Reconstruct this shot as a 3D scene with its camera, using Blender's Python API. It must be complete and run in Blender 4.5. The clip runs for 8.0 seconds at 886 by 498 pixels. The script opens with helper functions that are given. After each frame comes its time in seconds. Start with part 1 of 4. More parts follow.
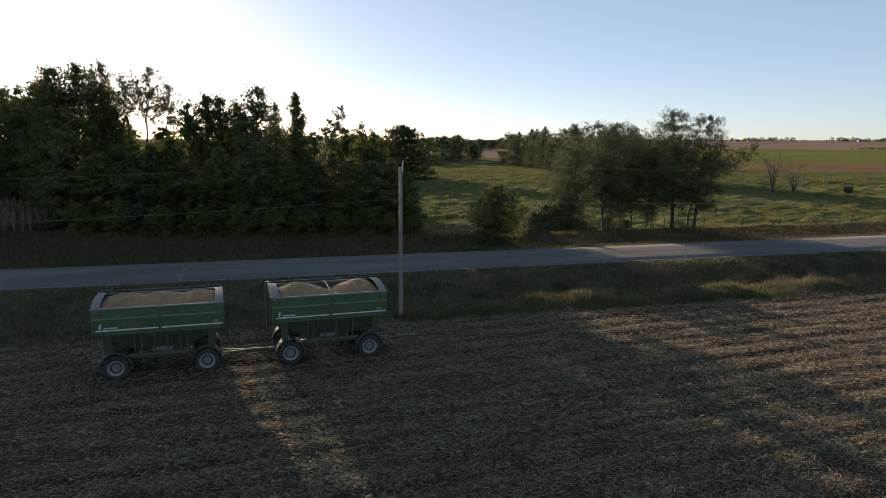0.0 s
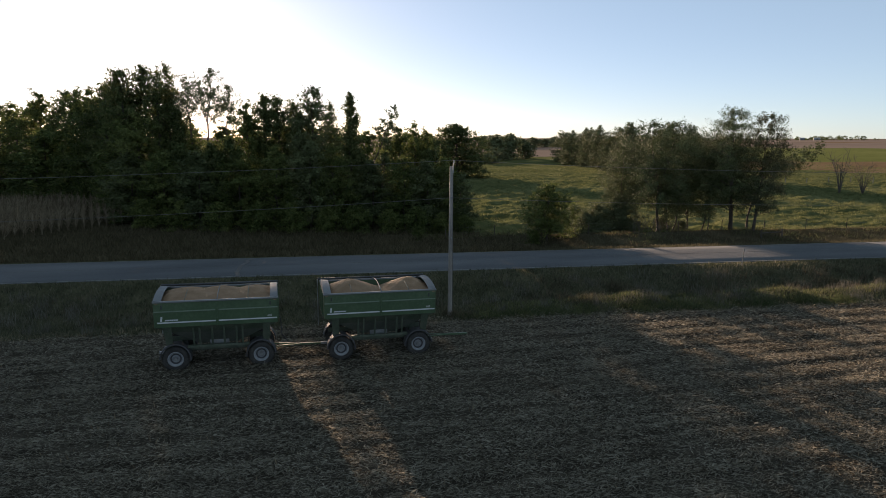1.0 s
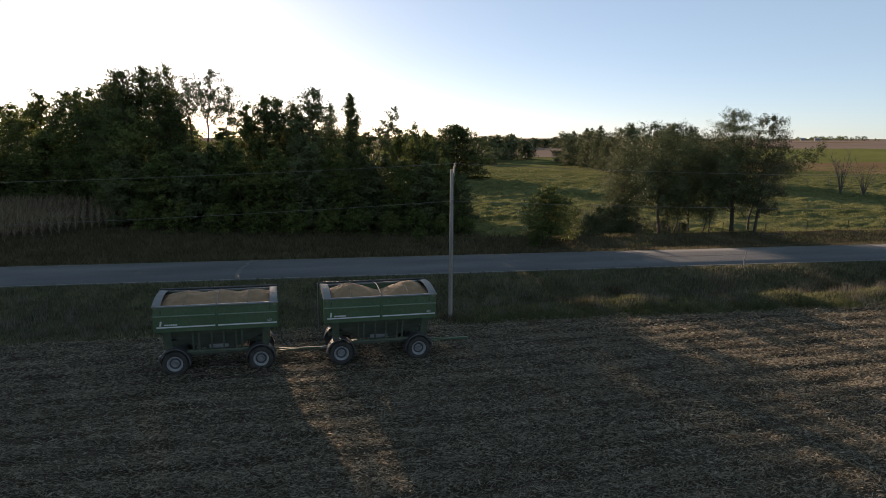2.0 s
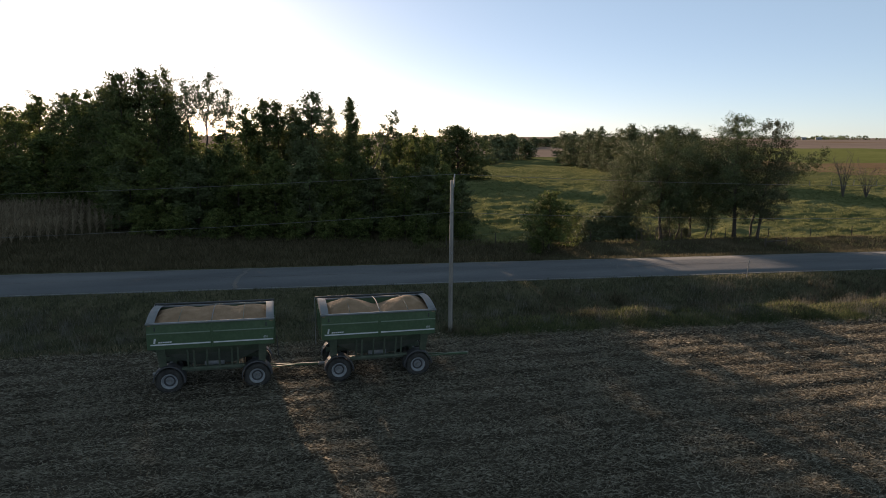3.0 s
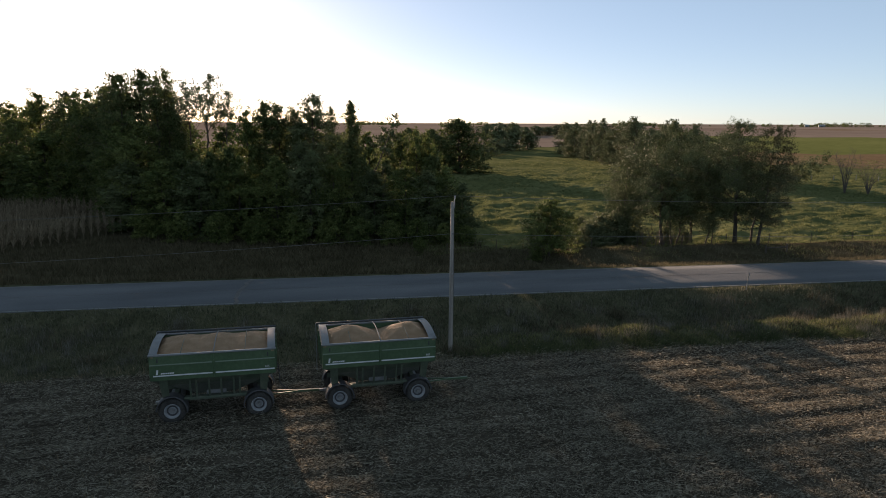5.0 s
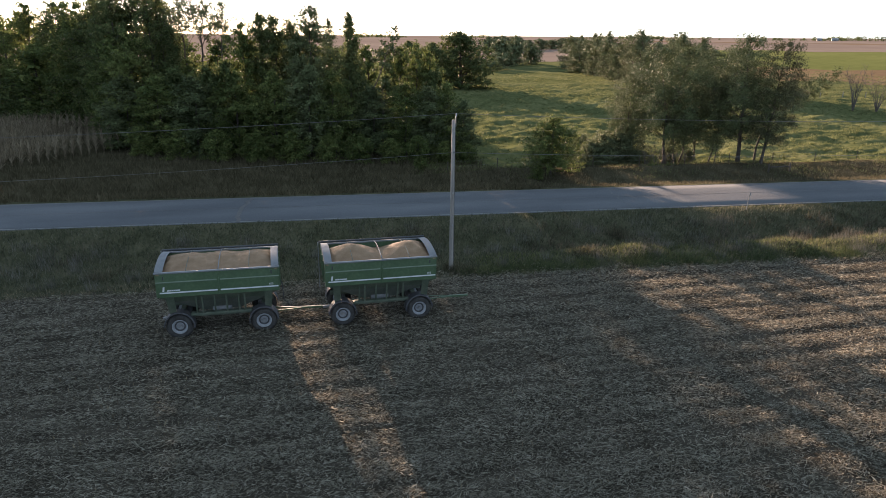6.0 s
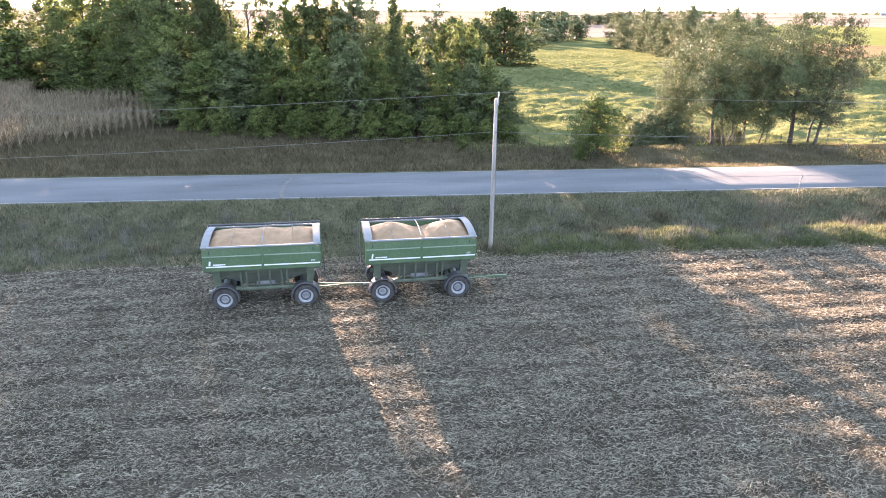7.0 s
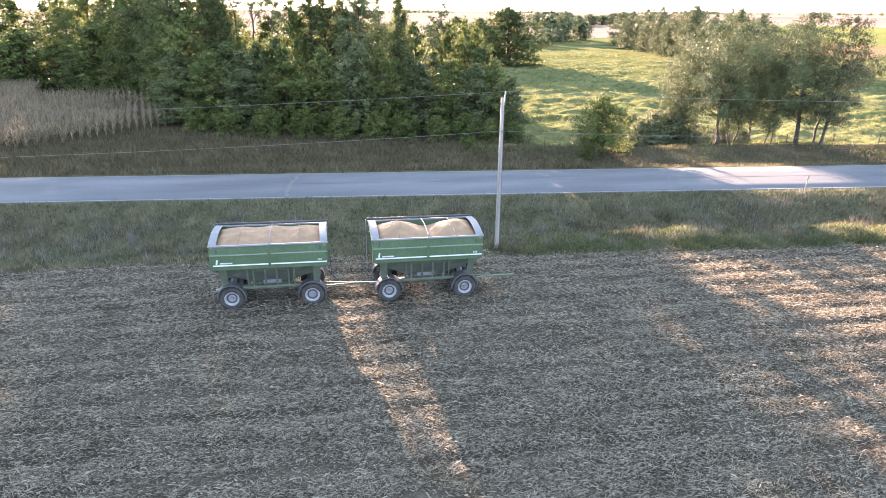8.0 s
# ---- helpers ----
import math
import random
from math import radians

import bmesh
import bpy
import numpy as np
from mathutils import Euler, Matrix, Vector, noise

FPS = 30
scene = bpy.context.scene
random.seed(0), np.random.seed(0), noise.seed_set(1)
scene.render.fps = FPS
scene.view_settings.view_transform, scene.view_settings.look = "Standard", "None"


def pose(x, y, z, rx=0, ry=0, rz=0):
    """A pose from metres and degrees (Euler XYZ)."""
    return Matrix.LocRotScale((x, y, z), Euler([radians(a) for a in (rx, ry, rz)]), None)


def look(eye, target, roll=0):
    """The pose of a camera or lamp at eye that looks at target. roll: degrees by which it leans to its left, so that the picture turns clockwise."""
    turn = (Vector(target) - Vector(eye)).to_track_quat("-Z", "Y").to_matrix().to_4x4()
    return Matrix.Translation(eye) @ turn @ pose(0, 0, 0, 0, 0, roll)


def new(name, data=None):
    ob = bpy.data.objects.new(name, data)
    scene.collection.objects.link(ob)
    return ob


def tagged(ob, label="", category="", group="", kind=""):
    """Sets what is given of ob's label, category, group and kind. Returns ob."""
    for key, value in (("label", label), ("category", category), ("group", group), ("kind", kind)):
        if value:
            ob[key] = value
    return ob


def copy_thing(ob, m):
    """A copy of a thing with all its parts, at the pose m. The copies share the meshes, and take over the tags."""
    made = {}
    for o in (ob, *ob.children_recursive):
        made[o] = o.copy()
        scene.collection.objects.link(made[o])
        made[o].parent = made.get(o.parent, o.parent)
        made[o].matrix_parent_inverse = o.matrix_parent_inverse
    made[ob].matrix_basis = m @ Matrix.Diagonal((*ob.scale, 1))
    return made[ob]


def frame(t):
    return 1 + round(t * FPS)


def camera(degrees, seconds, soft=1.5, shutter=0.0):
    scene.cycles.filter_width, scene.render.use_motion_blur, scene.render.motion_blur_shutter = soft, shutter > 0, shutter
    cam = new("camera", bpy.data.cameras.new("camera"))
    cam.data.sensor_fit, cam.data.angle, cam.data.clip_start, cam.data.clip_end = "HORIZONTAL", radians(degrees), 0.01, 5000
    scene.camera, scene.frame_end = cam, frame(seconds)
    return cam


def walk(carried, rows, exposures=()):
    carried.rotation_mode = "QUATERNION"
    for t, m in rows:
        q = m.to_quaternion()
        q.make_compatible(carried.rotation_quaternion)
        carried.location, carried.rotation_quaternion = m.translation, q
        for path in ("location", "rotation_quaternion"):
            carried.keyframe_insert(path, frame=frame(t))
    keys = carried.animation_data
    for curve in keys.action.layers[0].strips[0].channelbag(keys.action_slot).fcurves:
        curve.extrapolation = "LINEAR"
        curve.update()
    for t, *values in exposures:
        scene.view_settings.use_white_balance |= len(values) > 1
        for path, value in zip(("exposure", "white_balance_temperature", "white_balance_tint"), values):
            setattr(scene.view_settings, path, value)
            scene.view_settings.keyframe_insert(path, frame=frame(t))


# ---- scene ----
cam = camera(67.9, 8.0, soft=0.75)
PATH = [
    (0, (0.33, -0.185, 9.671), (0.95, 1.687, 9.342), 0.1),
    (0.5, (0.354, -0.297, 9.693), (0.888, 1.602, 9.362), 0.1),
    (1, (0.381, -0.349, 9.723), (0.851, 1.567, 9.389), 0.1),
    (1.5, (0.373, -0.344, 9.773), (0.842, 1.571, 9.44), 0.1),
    (3, (0.596, 0.411, 10.496), (1.063, 2.326, 10.158), 0.2),
    (3.5, (0.665, 0.572, 11.042), (1.13, 2.487, 10.701), 0.2),
    (4, (0.698, 0.634, 11.533), (1.161, 2.55, 11.192), 0.2),
    (5.3, (0.666, 0.562, 12.395), (1.126, 2.462, 11.973), 0.3),
    (5.5, (0.616, 0.534, 12.328), (1.075, 2.421, 11.848), 0.3),
    (6, (0.644, 0.508, 12.417), (1.091, 2.357, 11.798), 0.4),
    (6.5, (0.648, 0.498, 12.503), (1.02, 2.34, 11.82), 0.3),
    (7, (0.633, 0.497, 12.523), (0.958, 2.348, 11.839), 0.3),
    (7.5, (0.625, 0.469, 12.495), (0.938, 2.323, 11.812), 0.3),
    (8, (0.471, 0.524, 12.463), (0.787, 2.377, 11.78), 0.3),
]
EXPOSURES = [(0, 1.65, 6030, 25), (4.2, 1.65, 6030, 25), (5.5, 1.62, 5990, 26), (5.8, 2.05, 5970, 27), (6.0, 2.68, 5950, 29),
             (6.2, 3.32, 5950, 32), (6.5, 4.38, 5970, 37), (7, 4.61, 5970, 37), (8, 4.63, 5970, 37)]
walk(cam, [(t, look(eye, target, roll)) for t, eye, target, roll in PATH], EXPOSURES)

# ---- light: a low sun behind the tall trees, clear sky ----
SUN_ELEVATION, SUN_WEST = radians(10.7), radians(9.2)
world = bpy.data.worlds.new("sky")
scene.world = world
world.use_nodes = True
wt = world.node_tree
sky = wt.nodes.new("ShaderNodeTexSky")
sky.sky_type, sky.sun_disc = "NISHITA", False
sky.sun_elevation, sky.sun_rotation = SUN_ELEVATION, -SUN_WEST
sky.altitude, sky.air_density, sky.dust_density, sky.ozone_density = 300, 0.6, 0.3, 0.5
# thin even haze over the clear sky
haze = wt.nodes.new("ShaderNodeMix")
haze.data_type = "RGBA"
haze.inputs[0].default_value = 0.45
haze.inputs[7].default_value = (4.05, 5.6, 5.25, 1)
wt.links.new(sky.outputs[0], haze.inputs[6])
wt.links.new(haze.outputs[2], wt.nodes["Background"].inputs[0])
wt.nodes["Background"].inputs[1].default_value = 0.041
sun = new("sun", bpy.data.lights.new("sun", "SUN"))
sun.data.energy, sun.data.angle, sun.data.color = 4.3, radians(0.55), (1.0, 0.74, 0.44)
sun_way = Vector((-math.sin(SUN_WEST) * math.cos(SUN_ELEVATION), math.cos(SUN_WEST) * math.cos(SUN_ELEVATION), math.sin(SUN_ELEVATION)))
sun.matrix_world = look(sun_way * 200, (0, 0, 0))


# ---- materials ----
def material(name, colours, scale=4.0, fine=40.0, rough=0.7, metal=0.0, bump=0.0, bump_scale=60.0, island=0.0, each=0.0, through_light=0.0, stretch=(1, 1, 1), spread=(0.35, 0.65)):
    """A surface that goes between its colours by noise at two scales. island, each: variation from piece to piece."""
    m = bpy.data.materials.new(name)
    m.use_nodes = True
    nt = m.node_tree
    N, L = nt.nodes, nt.links
    p = N["Principled BSDF"]
    tc = N.new("ShaderNodeTexCoord")
    mp = N.new("ShaderNodeMapping")
    mp.inputs["Scale"].default_value = stretch
    L.new(tc.outputs["Object"], mp.inputs[0])
    big, small = N.new("ShaderNodeTexNoise"), N.new("ShaderNodeTexNoise")
    big.inputs["Scale"].default_value, small.inputs["Scale"].default_value = scale, fine
    big.inputs["Detail"].default_value, small.inputs["Detail"].default_value = 6, 4
    for n in (big, small):
        L.new(mp.outputs[0], n.inputs["Vector"])
    mix = N.new("ShaderNodeMath")
    mix.operation = "MULTIPLY_ADD"
    mix.inputs[1].default_value, mix.inputs[2].default_value = 0.45, 0.0
    L.new(small.outputs[0], mix.inputs[0])
    add = N.new("ShaderNodeMath")
    add.operation = "MULTIPLY_ADD"
    add.inputs[1].default_value = 0.55
    L.new(big.outputs[0], add.inputs[0])
    L.new(mix.outputs[0], add.inputs[2])
    value = add.outputs[0]
    for amount, node, socket in ((island, "ShaderNodeNewGeometry", "Random Per Island"), (each, "ShaderNodeObjectInfo", "Random")):
        if amount:
            g = N.new(node)
            k = N.new("ShaderNodeMath")
            k.operation = "MULTIPLY_ADD"
            k.inputs[1].default_value = amount
            off = N.new("ShaderNodeMath")
            off.operation = "SUBTRACT"
            off.inputs[1].default_value = amount / 2
            L.new(g.outputs[socket], k.inputs[0])
            L.new(value, k.inputs[2])
            L.new(k.outputs[0], off.inputs[0])
            value = off.outputs[0]
    ramp = N.new("ShaderNodeValToRGB")
    e = ramp.color_ramp.elements
    a, b = spread
    steps = len(colours) - 1
    while len(e) < len(colours):
        e.new(0.5)
    for i, c in enumerate(colours):
        e[i].position = a + (b - a) * i / steps
        e[i].color = (*c, 1)
    L.new(value, ramp.inputs[0])
    L.new(ramp.outputs[0], p.inputs["Base Color"])
    p.inputs["Roughness"].default_value, p.inputs["Metallic"].default_value = rough, metal
    p.inputs["Specular IOR Level"].default_value = 0.0 if rough > 0.92 else 0.25 if rough > 0.78 else 0.5
    if bump:
        bn, bt = N.new("ShaderNodeBump"), N.new("ShaderNodeTexNoise")
        bt.inputs["Scale"].default_value, bt.inputs["Detail"].default_value = bump_scale, 5
        L.new(mp.outputs[0], bt.inputs["Vector"])
        L.new(bt.outputs[0], bn.inputs["Height"])
        bn.inputs["Strength"].default_value, bn.inputs["Distance"].default_value = min(1.0, bump), 0.1 * max(1.0, bump)
        L.new(bn.outputs[0], p.inputs["Normal"])
    if through_light:
        p.inputs["Specular IOR Level"].default_value = 0.05
        tr, ms = N.new("ShaderNodeBsdfTranslucent"), N.new("ShaderNodeMixShader")
        L.new(ramp.outputs[0], tr.inputs[0])
        ms.inputs[0].default_value = through_light
        L.new(p.outputs[0], ms.inputs[1])
        L.new(tr.outputs[0], ms.inputs[2])
        L.new(ms.outputs[0], N["Material Output"].inputs[0])
    return m


SOIL = material("soil", [(0.034, 0.029, 0.022), (0.068, 0.058, 0.045), (0.115, 0.1, 0.078)], 0.8, 22, 0.95, bump=0.8, bump_scale=9, stretch=(0.6, 1.6, 1))
VERGE = material("verge_ground", [(0.035, 0.036, 0.02), (0.063, 0.062, 0.036), (0.097, 0.086, 0.055)], 0.5, 6, 0.95, bump=1, bump_scale=4)
PASTURE = material("pasture_ground", [(0.046, 0.054, 0.022), (0.083, 0.09, 0.037), (0.132, 0.13, 0.06)], 0.06, 1.2, 0.95, bump=2, bump_scale=1.1)
THICKET = material("leaf_littered_ground", [(0.03, 0.027, 0.016), (0.054, 0.047, 0.028), (0.085, 0.072, 0.046)], 0.4, 5, 0.95, bump=1, bump_scale=4)
TAN = material("harvested_ground", [(0.138, 0.108, 0.09), (0.166, 0.133, 0.112), (0.194, 0.158, 0.133)], 0.004, 0.05, 0.95)
GREENCROP = material("green_crop_ground", [(0.085, 0.096, 0.032), (0.106, 0.117, 0.04), (0.132, 0.138, 0.05)], 0.01, 0.2, 0.95)
BROWNCROP = material("brown_crop_ground", [(0.1, 0.07, 0.042), (0.13, 0.092, 0.055), (0.16, 0.115, 0.07)], 0.02, 0.4, 0.95)
ASPHALT = material("worn_asphalt", [(0.074, 0.078, 0.085), (0.098, 0.103, 0.111), (0.13, 0.134, 0.141)], 0.25, 30, 0.9, bump=0.25, bump_scale=60, stretch=(0.35, 1.5, 1))
ASPHALT.node_tree.nodes["Principled BSDF"].inputs["Specular IOR Level"].default_value = 0.04
TAR = material("crack_filler", [(0.02, 0.02, 0.02), (0.051, 0.051, 0.051)], 3, 40, 0.6)
LINE = material("worn_line_paint", [(0.114, 0.114, 0.111), (0.183, 0.183, 0.175)], 1.5, 20, 0.8)
RESIDUE = material("corn_residue", [(0.056, 0.049, 0.037), (0.14, 0.125, 0.097), (0.23, 0.207, 0.162), (0.33, 0.303, 0.243)], 0.5, 5, 0.8, island=0.9, spread=(0.26, 0.74), through_light=0.45)
HUSK = material("corn_husk", [(0.085, 0.075, 0.054), (0.19, 0.17, 0.128), (0.285, 0.258, 0.198), (0.38, 0.35, 0.275)], 0.5, 5, 0.75, island=0.6, spread=(0.22, 0.78), through_light=0.45)
STALK = material("stubble_stalk", [(0.105, 0.078, 0.048), (0.185, 0.142, 0.09), (0.26, 0.205, 0.13)], 2, 20, 0.85, island=0.4)
GRASS = material("verge_grass_blades", [(0.034, 0.041, 0.024), (0.063, 0.071, 0.042), (0.1, 0.101, 0.067), (0.168, 0.157, 0.118)], 0.3, 2, 0.7, island=0.6, through_light=0.4, spread=(0.25, 0.8))
MEADOW = material("meadow_blades", [(0.062, 0.076, 0.028), (0.107, 0.121, 0.046), (0.168, 0.17, 0.078)], 0.1, 1, 0.7, island=0.45, through_light=0.35)
WEED = material("weed_stalks", [(0.05, 0.042, 0.028), (0.09, 0.074, 0.052), (0.14, 0.115, 0.085)], 0.5, 3, 0.8, island=0.4, through_light=0.3)
DRYGRASS = material("dry_grass_blades", [(0.052, 0.047, 0.028), (0.092, 0.081, 0.05), (0.14, 0.122, 0.08)], 0.5, 3, 0.8, island=0.4, through_light=0.4)
CORN = material("dry_corn", [(0.112, 0.087, 0.056), (0.183, 0.147, 0.097), (0.274, 0.223, 0.152)], 0.4, 4, 0.8, island=0.4, through_light=0.3)
BARK = material("bark", [(0.032, 0.025, 0.02), (0.065, 0.053, 0.042), (0.11, 0.092, 0.075)], 3, 20, 0.9, bump=0.8, bump_scale=14, stretch=(1, 1, 0.2))
DEADWOOD = material("bare_dead_wood", [(0.073, 0.061, 0.05), (0.129, 0.109, 0.093)], 3, 20, 0.9)
LEAF = material("leaves_green", [(0.047, 0.066, 0.02), (0.089, 0.113, 0.034), (0.15, 0.162, 0.053)], 0.35, 3, 0.6, island=0.28, each=0.12, through_light=0.3)
LEAF_DARK = material("leaves_dark", [(0.047, 0.061, 0.023), (0.078, 0.101, 0.036), (0.136, 0.142, 0.055)], 0.35, 3, 0.6, island=0.28, each=0.12, through_light=0.3)
LEAF_PALE = material("leaves_grey_green", [(0.055, 0.07, 0.03), (0.086, 0.104, 0.046), (0.12, 0.136, 0.062)], 0.35, 3, 0.6, island=0.22, each=0.12, through_light=0.1)
LEAF_WILLOW = material("leaves_willow", [(0.078, 0.091, 0.045), (0.112, 0.128, 0.064), (0.15, 0.163, 0.086)], 0.35, 3, 0.6, island=0.35, each=0.12, through_light=0.25)
SEEDHEAD = material("grey_seed_stalks", [(0.075, 0.072, 0.058), (0.12, 0.115, 0.095), (0.18, 0.17, 0.142)], 0.4, 3, 0.9, island=0.4, through_light=0.2)
EDGEGRASS = material("field_edge_blades", [(0.042, 0.056, 0.025), (0.072, 0.09, 0.04), (0.12, 0.134, 0.064)], 0.4, 2, 0.8, island=0.4, through_light=0.4)
LEAF_ROW = material("leaves_yellow_green", [(0.077, 0.093, 0.043), (0.108, 0.125, 0.06), (0.15, 0.162, 0.082)], 0.2, 1.5, 0.6, island=0.3, each=0.15, through_light=0.1)
UNDERGROWTH = material("brown_undergrowth", [(0.045, 0.04, 0.022), (0.083, 0.071, 0.041), (0.128, 0.106, 0.066)], 0.25, 2, 0.9, island=0.6, through_light=0.3, spread=(0.25, 0.8))
LEAF_RUST = material("leaves_turning", [(0.042, 0.048, 0.024), (0.068, 0.076, 0.038), (0.104, 0.104, 0.055)], 0.35, 3, 0.6, island=0.35, through_light=0.1)
POLEWOOD = material("weathered_pole_wood", [(0.165, 0.149, 0.135), (0.254, 0.231, 0.208), (0.343, 0.314, 0.281)], 2, 30, 0.85, bump=0.5, bump_scale=30, stretch=(3, 3, 0.15))
PAINT = material("green_enamel", [(0.043, 0.077, 0.037), (0.053, 0.092, 0.045), (0.074, 0.114, 0.06)], 1.2, 8, 0.45)
# lighter green that colours in the highlight along the wagon's side crease
EDGE = material("highlight_green", [(0.1, 0.135, 0.095), (0.15, 0.185, 0.135)], 3, 20, 0.6)
PAINT_DULL = material("dusty_green_enamel", [(0.039, 0.053, 0.034), (0.062, 0.08, 0.053), (0.103, 0.109, 0.079)], 2, 22, 0.6)
HOPPER = material("grimy_hopper_paint", [(0.06, 0.07, 0.055), (0.092, 0.104, 0.083), (0.13, 0.138, 0.115)], 2, 22, 0.7)
SILVER = material("galvanised_metal", [(0.151, 0.158, 0.166), (0.224, 0.229, 0.241)], 3, 30, 0.5, metal=0.2)
CAPMETAL = material("grey_cap_metal", [(0.111, 0.116, 0.125), (0.158, 0.165, 0.174)], 3, 30, 0.75, metal=0.0)
STEEL = material("dull_steel", [(0.2, 0.2, 0.2), (0.32, 0.32, 0.32)], 4, 40, 0.5, metal=0.7)
WHITE = material("white_paint", [(0.49, 0.497, 0.504), (0.576, 0.576, 0.576)], 3, 30, 0.5)
RIMPAINT = material("white_rim_paint", [(0.15, 0.155, 0.162), (0.27, 0.275, 0.285)], 4, 25, 0.65)
RUBBER = material("dusty_tyre_rubber", [(0.023, 0.021, 0.02), (0.043, 0.041, 0.038), (0.076, 0.069, 0.061)], 3, 20, 0.85)
PLASTIC = material("black_fender_plastic", [(0.03, 0.03, 0.034), (0.056, 0.056, 0.058)], 3, 20, 0.65)
TARP = material("dark_tarp", [(0.02, 0.022, 0.025), (0.045, 0.047, 0.05)], 4, 30, 0.6)
GRAIN = material("loose_grain", [(0.19, 0.119, 0.068), (0.236, 0.152, 0.091), (0.278, 0.188, 0.12)], 3, 160, 0.85, bump=0.35, bump_scale=130)
# hay darkened in its base colour for the bale's backlit side
HAY = material("shade_dark_hay", [(0.03, 0.027, 0.02), (0.055, 0.048, 0.035)], 2, 20, 0.95)
CERAMIC = material("glazed_ceramic", [(0.3, 0.28, 0.26), (0.4, 0.38, 0.36)], 5, 40, 0.25)
WIRE = material("weathered_wire", [(0.112, 0.109, 0.107), (0.183, 0.179, 0.175)], 5, 40, 0.5, metal=0.6)
SHEET = material("farm_building_sheet", [(0.15, 0.15, 0.15), (0.21, 0.21, 0.21)], 0.4, 4, 0.6)
ROOFING = material("dark_roofing", [(0.08, 0.08, 0.085), (0.14, 0.13, 0.13)], 0.5, 5, 0.8)


# ---- builders ----
class Soup:
    """Collects the faces of one mesh."""

    def __init__(self):
        self.v, self.f = [], []

    def add(self, verts, faces):
        k = len(self.v)
        self.v += [tuple(p) for p in verts]
        self.f += [tuple(i + k for i in q) for q in faces]
        return self

    def box(self, centre, size, turn=None):
        h = Vector(size) / 2
        pts = [Vector((sx * h.x, sy * h.y, sz * h.z)) for sz in (-1, 1) for sy in (-1, 1) for sx in (-1, 1)]
        if turn:
            pts = [turn @ p for p in pts]
        return self.add([p + Vector(centre) for p in pts], [(0, 2, 3, 1), (4, 5, 7, 6), (0, 1, 5, 4), (2, 6, 7, 3), (0, 4, 6, 2), (1, 3, 7, 5)])

    def beam(self, a, b, w, h):
        """A bar with a square section from a to b."""
        a, b = Vector(a), Vector(b)
        turn = (b - a).to_track_quat("X", "Z").to_matrix()
        return self.box((a + b) / 2, ((b - a).length, w, h), turn)

    def tube(self, pts, radii, seg=8, caps=True):
        pts = [Vector(p) for p in pts]
        rings, k = [], len(self.v)
        side = None
        for i, p in enumerate(pts):
            d = (pts[min(i + 1, len(pts) - 1)] - pts[max(i - 1, 0)]).normalized()
            if side is None:
                side = d.orthogonal().normalized()
            side = (side - d * side.dot(d)).normalized()
            up = d.cross(side)
            r = radii[i] if isinstance(radii, (list, tuple)) else radii
            rings += [p + (side * math.cos(2 * math.pi * j / seg) + up * math.sin(2 * math.pi * j / seg)) * r for j in range(seg)]
        faces = [(i * seg + j, i * seg + (j + 1) % seg, (i + 1) * seg + (j + 1) % seg, (i + 1) * seg + j) for i in range(len(pts) - 1) for j in range(seg)]
        if caps:
            faces += [tuple(range(seg - 1, -1, -1)), tuple((len(pts) - 1) * seg + j for j in range(seg))]
        return self.add(rings, faces)

    def lathe(self, profile, centre, seg=24):
        """Turns a closed profile of (radius, offset) round the y axis through centre."""
        n = len(profile)
        c = Vector(centre)
        verts = [c + Vector((r * math.cos(2 * math.pi * j / seg), o, r * math.sin(2 * math.pi * j / seg))) for j in range(seg) for r, o in profile]
        faces = [(j * n + i, j * n + (i + 1) % n, ((j + 1) % seg) * n + (i + 1) % n, ((j + 1) % seg) * n + i) for j in range(seg) for i in range(n)]
        return self.add(verts, faces)

    def prism(self, poly, way):
        """A flat polygon pushed along way."""
        n, w = len(poly), Vector(way)
        verts = [Vector(p) for p in poly] + [Vector(p) + w for p in poly]
        return self.add(verts, [tuple(range(n - 1, -1, -1)), tuple(range(n, 2 * n))] + [(i, (i + 1) % n, n + (i + 1) % n, n + i) for i in range(n)])

    def data(self, name, mat, bevel=0.0, smooth=False):
        me = bpy.data.meshes.new(name)
        me.from_pydata(self.v, [], self.f)
        bm = bmesh.new()
        bm.from_mesh(me)
        bmesh.ops.recalc_face_normals(bm, faces=bm.faces)
        if bevel:
            edges = [e for e in bm.edges if len(e.link_faces) == 2 and e.calc_face_angle(0) > 0.7]
            bmesh.ops.bevel(bm, geom=edges, offset=bevel, segments=1, affect="EDGES", clamp_overlap=True)
        if smooth:
            for q in bm.faces:
                q.smooth = True
        bm.to_mesh(me)
        bm.free()
        me.materials.append(mat)
        return me


def part(name, soup, mat, parent, label="", bevel=0.0, smooth=False):
    ob = new(name, soup.data(name, mat, bevel, smooth) if isinstance(soup, Soup) else soup)
    ob.parent = parent
    if label:
        tagged(ob, label)
    return ob


